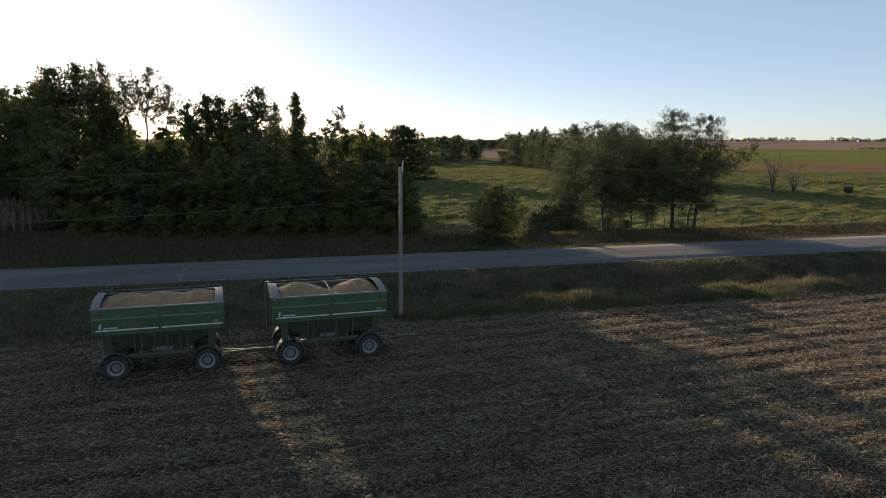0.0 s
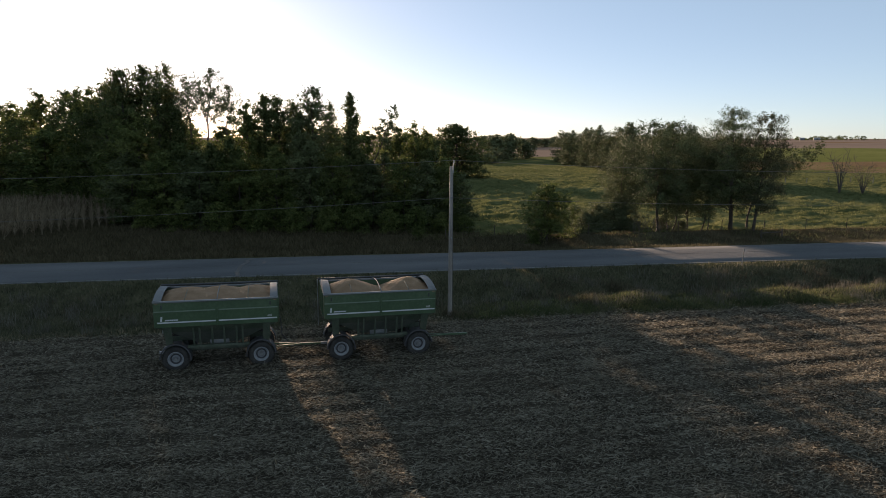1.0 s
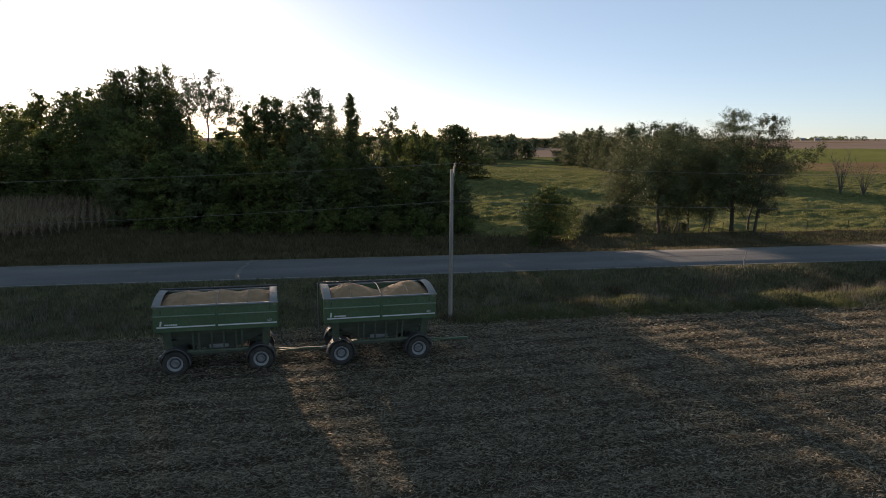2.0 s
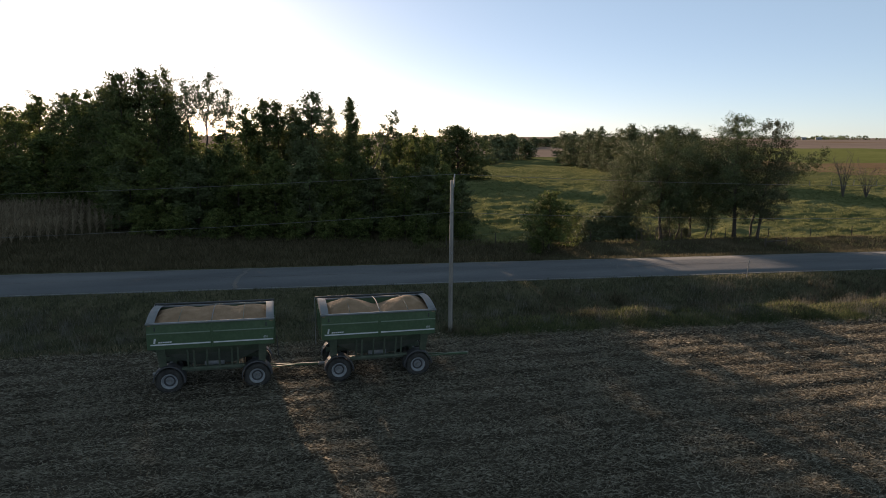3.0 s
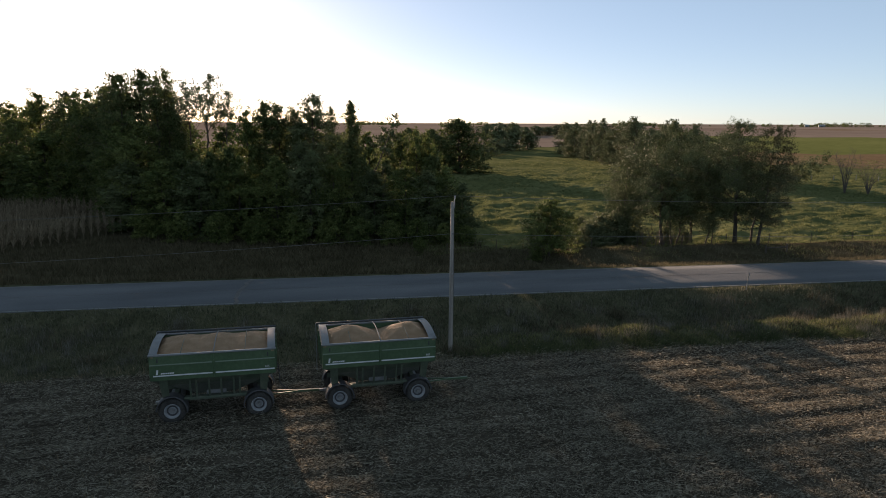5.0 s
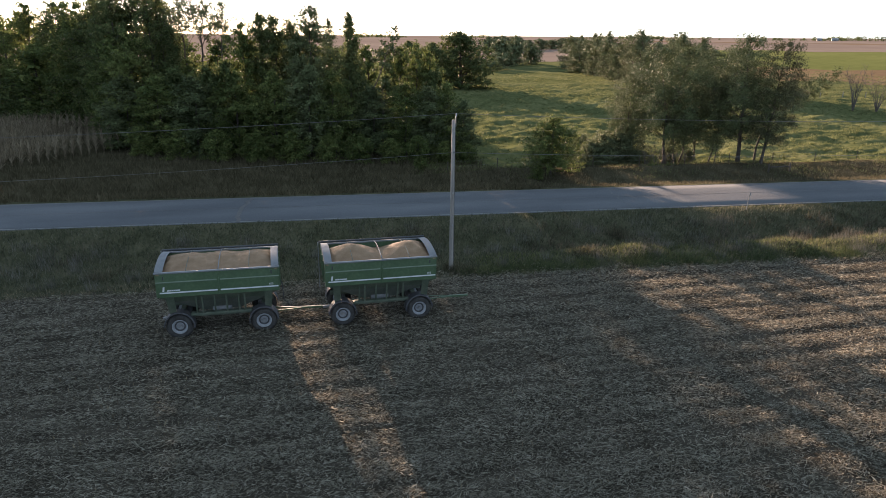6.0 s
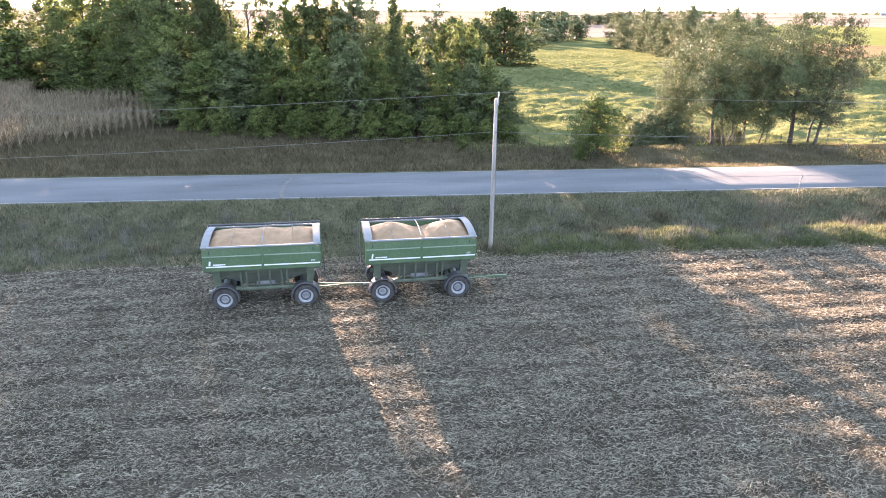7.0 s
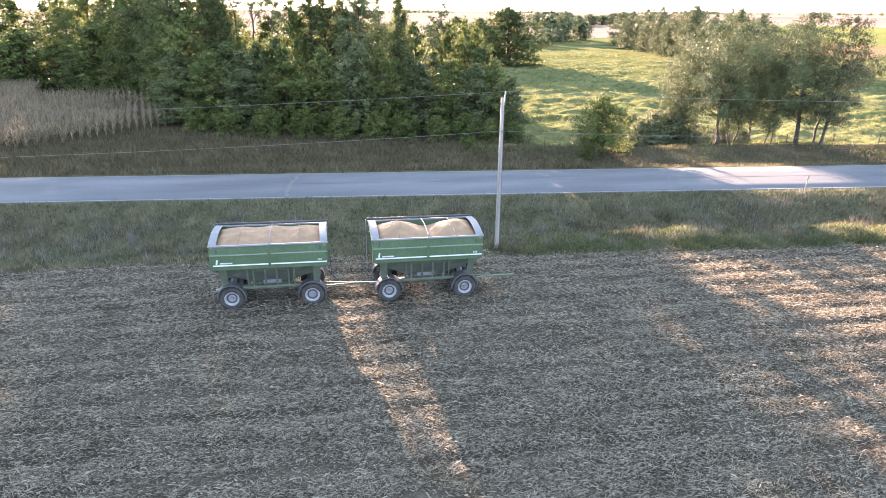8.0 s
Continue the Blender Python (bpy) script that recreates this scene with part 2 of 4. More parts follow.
def sheet(name, verts, faces, mats, picks=None, smooth=False):
    """A mesh from arrays; all faces have the same number of corners."""
    verts, faces = np.asarray(verts, dtype=np.float32), np.asarray(faces, dtype=np.int32)
    me = bpy.data.meshes.new(name)
    me.vertices.add(len(verts))
    me.vertices.foreach_set("co", verts.ravel())
    n = faces.shape[1]
    me.loops.add(faces.size)
    me.loops.foreach_set("vertex_index", faces.ravel())
    me.polygons.add(len(faces))
    me.polygons.foreach_set("loop_start", np.arange(len(faces), dtype=np.int32) * n)
    me.polygons.foreach_set("loop_total", np.full(len(faces), n, dtype=np.int32))
    for m in mats:
        me.materials.append(m)
    if picks is not None:
        me.polygons.foreach_set("material_index", np.asarray(picks, dtype=np.int32))
    if smooth:
        me.polygons.foreach_set("use_smooth", np.ones(len(faces), dtype=bool))
    me.update(calc_edges=True)
    return me


# ---- lie of the land ----
ROAD_TURN, ROAD_X, ROAD_Y, ROAD_W, ROAD_Z = radians(-4.7), 7.65, 42.81, 6.9, 0.8
RC, RS = math.cos(ROAD_TURN), math.sin(ROAD_TURN)


def off_road(x, y):
    """Metres beyond the road's near edge."""
    return -(x - ROAD_X) * RS + (y - ROAD_Y) * RC


def on_road(s, n, z):
    """The point s metres along the road and n beyond its near edge."""
    return (ROAD_X + s * RC - n * RS, ROAD_Y + s * RS + n * RC, z)


def wave(x, y, k):
    return np.sin(x * k + 1.3 * np.sin(y * k * 0.7)) * np.sin(y * k * 1.1 + 0.9 * np.sin(x * k * 0.8 + 2))


def furrow(x, y):
    return y * 4.13 + 0.6 * np.sin(x * 0.23)


def land(x, y):
    x, y = np.asarray(x, dtype=float), np.asarray(y, dtype=float)
    n = off_road(x, y)
    near = np.interp(n, [-60, -10.5, -8, -4.5, -1.2, -0.3, 7.2, 8.6, 11, 14, 15.6, 17, 20, 40], [0, 0, -0.12, -0.3, 0.6, 0.72, 0.72, 0.45, 0.0, 0.45, 0.75, 0.35, -0.6, -0.7])
    left = np.interp(n, [-60, -10.5, -8, -4.5, -1.2, -0.3, 7.2, 8.2, 10.5, 14, 40], [0, 0, -0.12, -0.3, 0.6, 0.72, 0.72, 0.6, -0.15, 0.0, 0.0])
    k = np.clip((x - 4) / 16, 0, 1)
    z = left * (1 - k) + near * k
    far = np.hypot(x, y)
    z = z + np.interp(far, [0, 150, 300, 600, 1700, 5000], [0, 0, 0.8, 2.6, 6.4, 7.0])
    rough = np.clip((n - 14) / 8, 0, 1) * np.clip((x - 6) / 10, 0, 1) + np.clip((-n - 9) / 3, 0, 1) * 0.15
    u, v = 0.8 * x + 0.6 * y, 0.8 * y - 0.6 * x
    humps = 0.18 * wave(x, y, 0.33) + 0.2 * wave(u + 9, v * 1.4, 0.62) + 0.2 * wave(x * 0.55 + 0.3 * y + 4, y * 1.5, 1.05) + 0.12 * wave(v * 0.5 + x * 0.2, u * 0.9 + 5, 1.7) + 0.12 * wave(x * 0.4 - 3, y * 1.3 + 0.2 * x, 2.3)
    z = z + rough * humps * np.clip(1.5 - far / 300, 0, 1)
    rows = np.clip((-n - 9.6) / 0.8, 0, 1) * np.clip(2 - far / 40, 0, 1)
    bed = 0.7 + 0.6 * wave(x * 0.3, y * 1.2, 1.3)
    z = z + rows * (0.022 * np.sin(furrow(x, y)) + 0.02 * np.sin(2 * furrow(x, y) + 1) * bed + 0.025 * wave(x * 0.5, y * 1.7, 2.1))
    ridge = 0.55 * np.exp(-((n + 7.7) / 1.3) ** 2) * np.clip((x - 11) / 6, 0, 1) * (0.8 + 0.25 * np.sin(x * 0.7) + 0.15 * np.sin(x * 1.9))
    z = z + ridge
    verge = np.exp(-((n + 5.5) / 3.0) ** 2)
    return z + verge * 0.06 * wave(x, y, 1.1)


def steps(*runs):
    out = []
    for a, b, d in runs:
        out += list(np.arange(a, b, d))
    return np.array(out)


gx = np.concatenate([-np.geomspace(4500, 62, 26), steps((-60, -30, 2), (-30, 62, 0.7), (62, 142, 1.1)), np.geomspace(144, 4500, 28)])
gy = np.concatenate([-np.geomspace(4500, 22, 18), steps((-20, 8, 2), (8, 34, 0.17), (34, 66, 0.6), (66, 130, 0.8), (130, 176, 1.5)), np.geomspace(178, 4800, 30)])
GX, GY = np.meshgrid(gx, gy)
ground_verts = np.stack([GX.ravel(), GY.ravel(), land(GX.ravel(), GY.ravel())], 1)
w, h = len(gx), len(gy)
idx = np.arange(w * h).reshape(h, w)
ground_faces = np.stack([idx[:-1, :-1].ravel(), idx[:-1, 1:].ravel(), idx[1:, 1:].ravel(), idx[1:, :-1].ravel()], 1)
mid = ground_verts[ground_faces].mean(1)
mn, deep = off_road(mid[:, 0], mid[:, 1]), (mid[:, 0] + mid[:, 1]) * 0.7071
pick = np.full(len(mid), 2)
pick[mn < 9] = 1
pick[mn < -9.8] = 0
pick[(mn >= 9) & (mid[:, 0] < 14) & (mid[:, 1] < 95)] = 6
pick[(mn > 8.2) & (mn < 16.2) & (mid[:, 0] >= 14) & (mid[:, 0] < 75)] = 6
pick[(mn > 9) & (mid[:, 0] < -14) & (mid[:, 1] < 330)] = 6
far_right = (mn > 60) & (mid[:, 0] > 0.5 * mid[:, 1])
for a, b, k in ((235, 319, 5), (319, 632, 4), (632, 1e5, 3), (1100, 1220, 5)):
    pick[far_right & (deep > a) & (deep < b)] = k
pick[(mn > 60) & ~far_right & (mid[:, 1] > 330)] = 3
ground = tagged(new("ground", sheet("ground", ground_verts, ground_faces, [SOIL, VERGE, PASTURE, TAN, GREENCROP, BROWNCROP, THICKET], pick, True)),
                "open farmland with corn stubble, rough grass and green pasture", "ground", kind="structure")

# ---- the road ----
ss, nn = np.arange(-700, 701, 5.0), np.array([-0.12, 0.0, 1.7, 3.45, 5.2, 6.9, 7.02])
crown = np.array([-0.2, 0.0, 0.05, 0.08, 0.05, 0.0, -0.2]) + ROAD_Z - 0.06
rv = np.array([on_road(s, n, c) for s in ss for n, c in zip(nn, crown)])
m = len(nn)
rf = np.array([(i * m + j, (i + 1) * m + j, (i + 1) * m + j + 1, i * m + j + 1) for i in range(len(ss) - 1) for j in range(m - 1)])
road = tagged(new("road", sheet("road", rv, rf, [ASPHALT], None, False)), "worn light grey two-lane asphalt road with sealed cracks", "road", kind="structure")


def road_top(n):
    return float(np.interp(n, nn, crown)) + 0.005


def ribbon(points, width):
    """A thin raised strip along points given as (s, n) on the road."""
    so = Soup()
    pts = [Vector((s, n)) for s, n in points]
    for a, b in zip(pts[:-1], pts[1:]):
        side = Vector((-(b - a).y, (b - a).x)).normalized() * width / 2
        q = [a - side, b - side, b + side, a + side]
        so.prism([on_road(p.x, p.y, road_top(p.y)) for p in q], (0, 0, 0.004))
    return so


rng = random.Random(5)
part("centre_joint", ribbon([(s, 3.45 + rng.uniform(-0.02, 0.02)) for s in range(-90, 140, 6)], 0.06), TAR, road, "dark centre joint")
for n in (0.12, 6.78):
    part("edge_line", ribbon([(s, n) for s in range(-90, 150, 10)], 0.1), LINE, road, "worn pale edge line")
for s, lean in ((-10.55, 0.35), (-46, -0.2), (17, 0.25), (43, 0.3), (71, -0.2)):
    pts = [(s + lean * n / 6.9 + (rng.uniform(-0.2, 0.2) if 0 < n < 6.9 else 0), n) for n in np.linspace(0.02, 6.88, 12)]
    part("crack", ribbon(pts, 0.28 if s == -10.55 else 0.05), TAR, road)


# ---- trees ----
def unit(a):
    return a / np.maximum(np.linalg.norm(a, axis=1)[:, None], 1e-6)


def leaf_cloud(centres, radii, count, size, r, flat=0.75):
    """Leaf faces scattered in clumps; returns arrays."""
    w = np.array(radii) ** 1.7
    pick = r.choice(len(centres), count, p=w / w.sum())
    d = unit(r.normal(size=(count, 3)))
    rad = r.uniform(0.25, 1, count) ** 0.5
    p = np.array(centres)[pick] + d * (rad * np.array(radii)[pick])[:, None] * np.array([1, 1, flat])
    a = unit(r.normal(size=(count, 3)))
    b = unit(np.cross(a, r.normal(size=(count, 3))))
    s = size * r.uniform(0.6, 1.4, count)[:, None]
    a, b = a * s * 0.6, b * s * 0.34
    v = np.stack([p - a, p + a * 0.4 - b, p + a * 0.7 + b], 1).reshape(-1, 3)
    return v, np.arange(count * 3).reshape(-1, 3)


def tree_parts(seed, height, spread, trunk_r, bare, boughs, leaves, leaf, lobe, low=0.6, peak=0.5, taper=0.5, lean=(0, 0), arc=1.3,
               forks=1, fork_at=0.0, droop=0.0, rise=1.0, flat=1.0, spray=0.8, sprays=200, twigs=70, core=0.25, lift=0.3, sink=0.0, full=0.5, thin=0.45):
    """Trunk with limbs and twigs, and the crown's leaves on sprays round its boughs, for a tree that stands at the origin.
    low, peak, taper: the crown's outline from its foot to its top. core: the share of large inner leaves. full: the share of sprays that fill the room between the boughs."""
    r, rr = np.random.default_rng(seed), random.Random(seed)
    so, stems, n = Soup(), [], 8
    turn0 = rr.uniform(0, 6.28)
    for k in range(forks):
        a = turn0 + k * 6.28 / forks + rr.uniform(-0.4, 0.4)
        out = 0.0 if forks == 1 else spread * rr.uniform(0.28, 0.45)
        stem = []
        for i in range(n + 1):
            t = i / n
            w = 0.014 * height * (t > 0)
            q = out * max(0.0, (t - fork_at) / (1 - fork_at)) ** 1.2
            stem.append(Vector((lean[0] * t ** arc + math.cos(a) * q + rr.uniform(-w, w), lean[1] * t ** arc + math.sin(a) * q + rr.uniform(-w, w), -0.4 + (height * (0.9 - 0.05 * k) + 0.4) * t)))
        so.tube(stem, [trunk_r * (1 - 0.15 * k) * (1.3 if i == 0 else 1) * (1 - 0.9 * (i / n) ** 0.9) for i in range(n + 1)], 7)
        stems.append(stem)

    def outline(u):
        if u < peak:
            return low + (1 - low) * math.sin(math.pi / 2 * u / peak)
        return max(0.2, (1 - min(0.99, (u - peak) / (1 - peak)) ** 2.4) ** taper)

    def along(stem, t):
        k = min(int(t * n), n - 1)
        return stem[k].lerp(stem[k + 1], t * n - k)

    hubs, sizes, outs = [], [], []
    for i in range(boughs):
        u = (i + rr.random()) / boughs
        t = bare + (0.95 - bare) * u
        stem = stems[i % forks]
        wide = outline(u)
        reach = spread * wide * rr.uniform(0.72, 1.12)
        turn = i * 2.4 + rr.uniform(-0.6, 0.6)
        way = Vector((math.cos(turn), math.sin(turn), 0))
        a = along(stem, max(bare * 0.85, min(t, 0.9) - 0.6 * reach * rise / height))
        size = lobe * rr.uniform(0.65, 1.2) * (0.5 + 0.5 * wide)
        hub = along(stem, t) + way * max(0.0, reach - size * 0.6) - Vector((0, 0, droop * reach))
        hub.z = max(size * 0.5, min(hub.z, height - size * 0.75))
        mid = a.lerp(hub, 0.5) + Vector((rr.uniform(-0.1, 0.1), rr.uniform(-0.1, 0.1), 0.1 * rise)) * reach
        rad = trunk_r * (1 - 0.8 * t) * thin
        so.tube([a, mid, hub], [rad, rad * 0.6, rad * 0.25], 5, False)
        hubs.append(hub), sizes.append(size), outs.append(way)
    for stem in stems:
        for f in (-0.25, 0.5):
            hubs.append(stem[-1] + Vector((rr.uniform(-0.5, 0.5) * lobe, rr.uniform(-0.5, 0.5) * lobe, -lobe * f))), sizes.append(lobe * 0.7), outs.append(Vector((0, 0, 1)))
    hub, size, out = np.array([tuple(h) for h in hubs]), np.array(sizes), np.array([tuple(o) for o in outs])
    pick = r.choice(len(hub), sprays, p=size ** 2 / (size ** 2).sum())
    d = unit(unit(r.normal(size=(sprays, 3))) + 0.35 * out[pick] + np.array([0, 0, 0.12]))
    c = hub[pick] + d * (size[pick] * r.uniform(0.15, 1, sprays) ** 0.5)[:, None] * np.array([1, 1, flat])
    axis = unit(0.6 * d + 0.3 * out[pick] + np.array([0, 0, lift]) + 0.45 * r.normal(size=(sprays, 3)))
    length = spray * r.uniform(0.45, 1.4, sprays)
    # sprays between the boughs
    u = r.uniform(0, 1, sprays)
    reach = spread * np.array([outline(k) for k in u]) * np.sqrt(r.uniform(0, 1, sprays)) * (0.86 + 0.14 * np.sin(u * 23 + seed))
    turn = r.uniform(0, 2 * np.pi, sprays)
    mid = np.array([tuple(along(stems[i % forks], bare + (1 - bare) * k)) for i, k in enumerate(u)])
    between = np.stack([mid[:, 0] + np.cos(turn) * reach, mid[:, 1] + np.sin(turn) * reach, height * (bare + (0.97 - bare) * u) - droop * reach], 1)
    inside = r.uniform(size=sprays) < full
    level = np.clip((c[:, 2] / height - bare) / (1 - bare), 0, 1)
    mid[~inside] = np.array([tuple(along(stems[i % forks], bare + (1 - bare) * k)) for i, k in enumerate(level)])[~inside]
    c[inside] = between[inside]
    d[inside] = unit(np.stack([np.cos(turn), np.sin(turn), 0.4 + 0 * u], 1))[inside]
    axis[inside] = unit(0.5 * d + np.array([0, 0, lift]) + 0.5 * r.normal(size=(sprays, 3)))[inside]
    for k in [k for k in range(sprays) if not inside[k]][:twigs]:
        a, b = hub[pick[k]] + (c[k] - hub[pick[k]]) * 0.1, c[k] + axis[k] * length[k] * 0.35
        so.tube([tuple(a), tuple(b)], [trunk_r * 0.1, trunk_r * 0.03], 3, False)
    w = length * r.uniform(0.5, 1.5, sprays)
    ls = r.choice(sprays, leaves, p=w / w.sum())
    s = r.uniform(-0.55, 0.6, leaves)
    p = c[ls] + axis[ls] * (length[ls] * s)[:, None] + r.normal(size=(leaves, 3)) * (0.2 * length[ls] * (1.15 - np.abs(s)))[:, None]
    big = r.uniform(size=leaves) < core
    axle = mid[ls] * np.array([1, 1, 0]) + c[ls] * np.array([0, 0, 1])
    p[big] = (axle + (p - axle) * r.uniform(0.3, 0.92, leaves)[:, None])[big]
    p[:, 2] = np.clip(p[:, 2], 0.1 + 0.2 * r.uniform(size=leaves), height * 1.02)
    way = unit(0.5 * axis[ls] + 0.8 * r.normal(size=(leaves, 3)) - np.array([0, 0, 0.3 + sink]))
    face = unit(0.42 * r.normal(size=(leaves, 3)) + 0.6 * d[ls] + np.array([0, 0, 0.45]))
    across = unit(np.cross(face, way))
    grow = (leaf * r.uniform(0.65, 1.35, leaves) * np.where(big, 1.7, 1.0))[:, None]
    a, b = way * grow * 0.6, across * grow * 0.34
    v = np.stack([p - a, p + a * 0.4 - b, p + a * 0.7 + b], 1).reshape(-1, 3)
    return so, v, np.arange(leaves * 3).reshape(-1, 3)


TALL = {}


def tree(name, label, mat, seed, category="tree", group="", **shape):
    so, v, f = tree_parts(seed, **shape)
    top = tagged(new(name), label, category, group)
    TALL[top.name] = shape["height"]
    part("trunk", so, BARK, top, smooth=True)
    part("crown", sheet("crown", v, f, [mat]), None, top)
    return top


def place(thing, x, y, size=1.0, turn=0.0, wide=None, sink=0.05):
    wide = wide or size
    thing.matrix_basis = pose(x, y, float(land(x, y)) - sink, 0, 0, turn) @ Matrix.Diagonal((wide, wide, size, 1))
    return thing


def again(thing, x, y, size=1.0, turn=0.0, wide=None, sink=0.05, label=""):
    wide = wide or size
    ob = copy_thing(thing, Matrix())
    place(ob, x, y, size, turn, wide, sink)
    return tagged(ob, label)


def stand(first, rest):
    """The tree itself at the first place and copies at the rest: x, y, height, turn, width."""
    tall = TALL[first.name]
    x, y, top, turn, wide = rest[0]
    place(first, x, y, top / tall, turn, wide)
    for x, y, top, turn, wide in rest[1:]:
        again(first, x, y, top / tall, turn, wide)


# tall belt behind the road: broad crowns, then lower ones towards the pasture
broad = tree("belt_tree", "tall broad green cottonwood tree in the belt behind the road", LEAF_DARK, 11, group="tall belt trees",
             height=18, spread=4.2, trunk_r=0.36, bare=0.14, boughs=30, leaves=17000, leaf=0.24, lobe=1.5, low=0.7, peak=0.5, spray=1.1, sprays=320, core=0.3)
stand(broad, [(-18.5, 90, 18.4, 20, 0.9), (-16.0, 92, 19.0, 120, 0.95), (-22.5, 99, 17.2, 300, 1.0), (-30.5, 112, 17.0, 80, 0.95), (-50, 140, 16.0, 260, 1.0), (-14.0, 97, 16.6, 200, 0.9)])
feathery = tree("belt_tree", "tall ragged green tree with an open feathery top in the belt", LEAF_DARK, 12, group="tall belt trees",
                height=19, spread=3.0, trunk_r=0.3, bare=0.16, boughs=30, leaves=11000, leaf=0.2, lobe=0.95, low=0.8, peak=0.55, spray=1.1, sprays=240, rise=1.6, lift=0.4, core=0.2)
stand(feathery, [(-12.7, 88, 19.3, 40, 0.95), (-13.9, 87, 18.0, 170, 0.8), (-20.2, 94, 17.6, 200, 0.9)])
medium = tree("belt_tree", "medium rounded green tree in the belt behind the road", LEAF, 13, group="tall belt trees",
              height=14, spread=3.6, trunk_r=0.26, bare=0.06, boughs=26, leaves=13000, leaf=0.23, lobe=1.4, low=0.85, peak=0.55, spray=0.95, sprays=260, core=0.3, lift=0.2)
stand(medium, [(-3.2, 80, 13.8, 0, 0.8), (-24.6, 101, 16.4, 40, 1.05), (-35.6, 116, 16.8, 150, 1.15), (-40.6, 120, 15.2, 60, 1.2), (-15.4, 82, 12.6, 190, 1.0),
               (-18.2, 86, 12.0, 20, 1.0), (-9.6, 83, 9.8, 230, 0.85), (8.7, 82, 11.9, 50, 0.4), (13.3, 82, 10.9, 200, 0.6), (15.0, 82.5, 11.7, 120, 0.7), (16.9, 82, 12.0, 10, 0.7), (18.6, 82.5, 11.3, 75, 0.6), (21.8, 98, 12.0, 140, 0.42), (-27.2, 105, 16.6, 30, 1.2), (6.2, 80, 11.4, 80, 0.85)])
slanted = tree("belt_tree", "medium green tree with upswept branches in the belt", LEAF_DARK, 17, group="tall belt trees",
               height=14.4, spread=2.8, trunk_r=0.22, bare=0.08, boughs=26, leaves=10500, leaf=0.21, lobe=0.95, low=0.9, peak=0.55, spray=1.0, sprays=220, rise=1.8, lift=0.6, core=0.3, lean=(0.9, 0))
stand(slanted, [(-0.4, 79, 14.5, 0, 1.0), (-1.8, 80, 14.7, 25, 1.1), (1.6, 80.5, 14.0, 320, 1.0)])
back_tree = tree("belt_tree", "dark green tree deep in the belt behind the road", LEAF, 18, group="tall belt trees",
                 height=14, spread=3.8, trunk_r=0.26, bare=0.03, boughs=24, leaves=4500, leaf=0.42, lobe=1.6, low=0.9, peak=0.55, spray=1.3, sprays=160, twigs=0, core=0.4)
# the one at (-25.2, 108) is added to block sun from the ground at left
stand(back_tree, [(-43, 136, 16.0, 220, 1.25), (-57, 142, 15.0, 310, 1.3), (-65, 146, 15.0, 10, 1.3), (-3.5, 104, 11.4, 15, 1.0), (0.6, 106, 11.8, 75, 1.0), (4.6, 103, 11.6, 135, 1.0),
                  (8.6, 105, 10.8, 195, 1.0), (-33, 108, 11.0, 70, 1.1), (-47, 118, 9.5, 250, 1.15), (-13.4, 112, 12.0, 45, 1.0), (-25.2, 108, 15.6, 160, 1.0), (-8.6, 112, 11.6, 145, 1.0), (-60, 128, 9.5, 200, 1.2),
                  (-50, 124, 9.5, 130, 1.2), (14.4, 110, 11.6, 290, 0.8), (11.0, 108, 11.6, 100, 0.8), (17.4, 111, 11.2, 30, 0.7)])
open_tree = tree("belt_tree", "green tree with a clear trunk and an open rounded top", LEAF_PALE, 19, group="tall belt trees",
                 height=15.7, spread=3.0, trunk_r=0.24, bare=0.2, boughs=30, leaves=13000, leaf=0.19, lobe=0.95, low=0.7, peak=0.62, spray=0.9, sprays=260, rise=1.5, lift=0.6, core=0.35)
stand(open_tree, [(4.1, 76, 15.8, 0, 1.0), (6.9, 88, 14.9, 140, 0.48)])
poplar = tree("poplar_tree", "slim upright dark poplar tree in the roadside belt", LEAF_DARK, 14, group="poplars",
              height=15.2, spread=1.25, trunk_r=0.24, bare=0.1, boughs=30, leaves=12500, leaf=0.18, lobe=0.6, low=0.95, peak=0.3, spray=0.85, sprays=240, rise=2.4, lift=1.2, core=0.42)
stand(poplar, [(8.0, 73, 15.2, 0, 1.05), (-11.4, 85, 13.6, 40, 1.1), (2.6, 77, 13.0, 200, 0.9)])
sparse = tree("belt_tree", "tall tree with a sparse open crown above a bare trunk", LEAF_PALE, 15, group="tall belt trees",
              height=18, spread=2.8, trunk_r=0.24, bare=0.78, boughs=14, leaves=3600, leaf=0.19, lobe=0.75, low=0.7, peak=0.3, spray=0.9, sprays=90, rise=1.5, core=0.1, lean=(1.2, 0))
stand(sparse, [(-8.6, 84, 18.2, 0, 1.0), (-9.9, 87, 17.6, 130, 0.9), (-6.4, 84.5, 16.3, 20, 0.8)])
leaner = tree("leaning_tree", "thin leaning tree with a small tufted top", LEAF_PALE, 21, height=13.0, spread=1.5, trunk_r=0.19, bare=0.74, boughs=11, leaves=2200, leaf=0.17, lobe=0.55, low=0.7, peak=0.5, lean=(4.3, 0), spray=0.6, sprays=48, twigs=30, core=0.1)
place(leaner, 8.2, 73.6, 1.05, 0)
bare_stems = tree("belt_sapling", "thin mostly bare stems standing above the thicket", LEAF_PALE, 22, height=9.4, spread=1.0, trunk_r=0.06, bare=0.6, boughs=9, leaves=160, leaf=0.15, lobe=0.4, forks=3, fork_at=0.5, spray=0.5, sprays=30, twigs=30, core=0.0)
place(bare_stems, 11.2, 72.3, 1.0, 0)

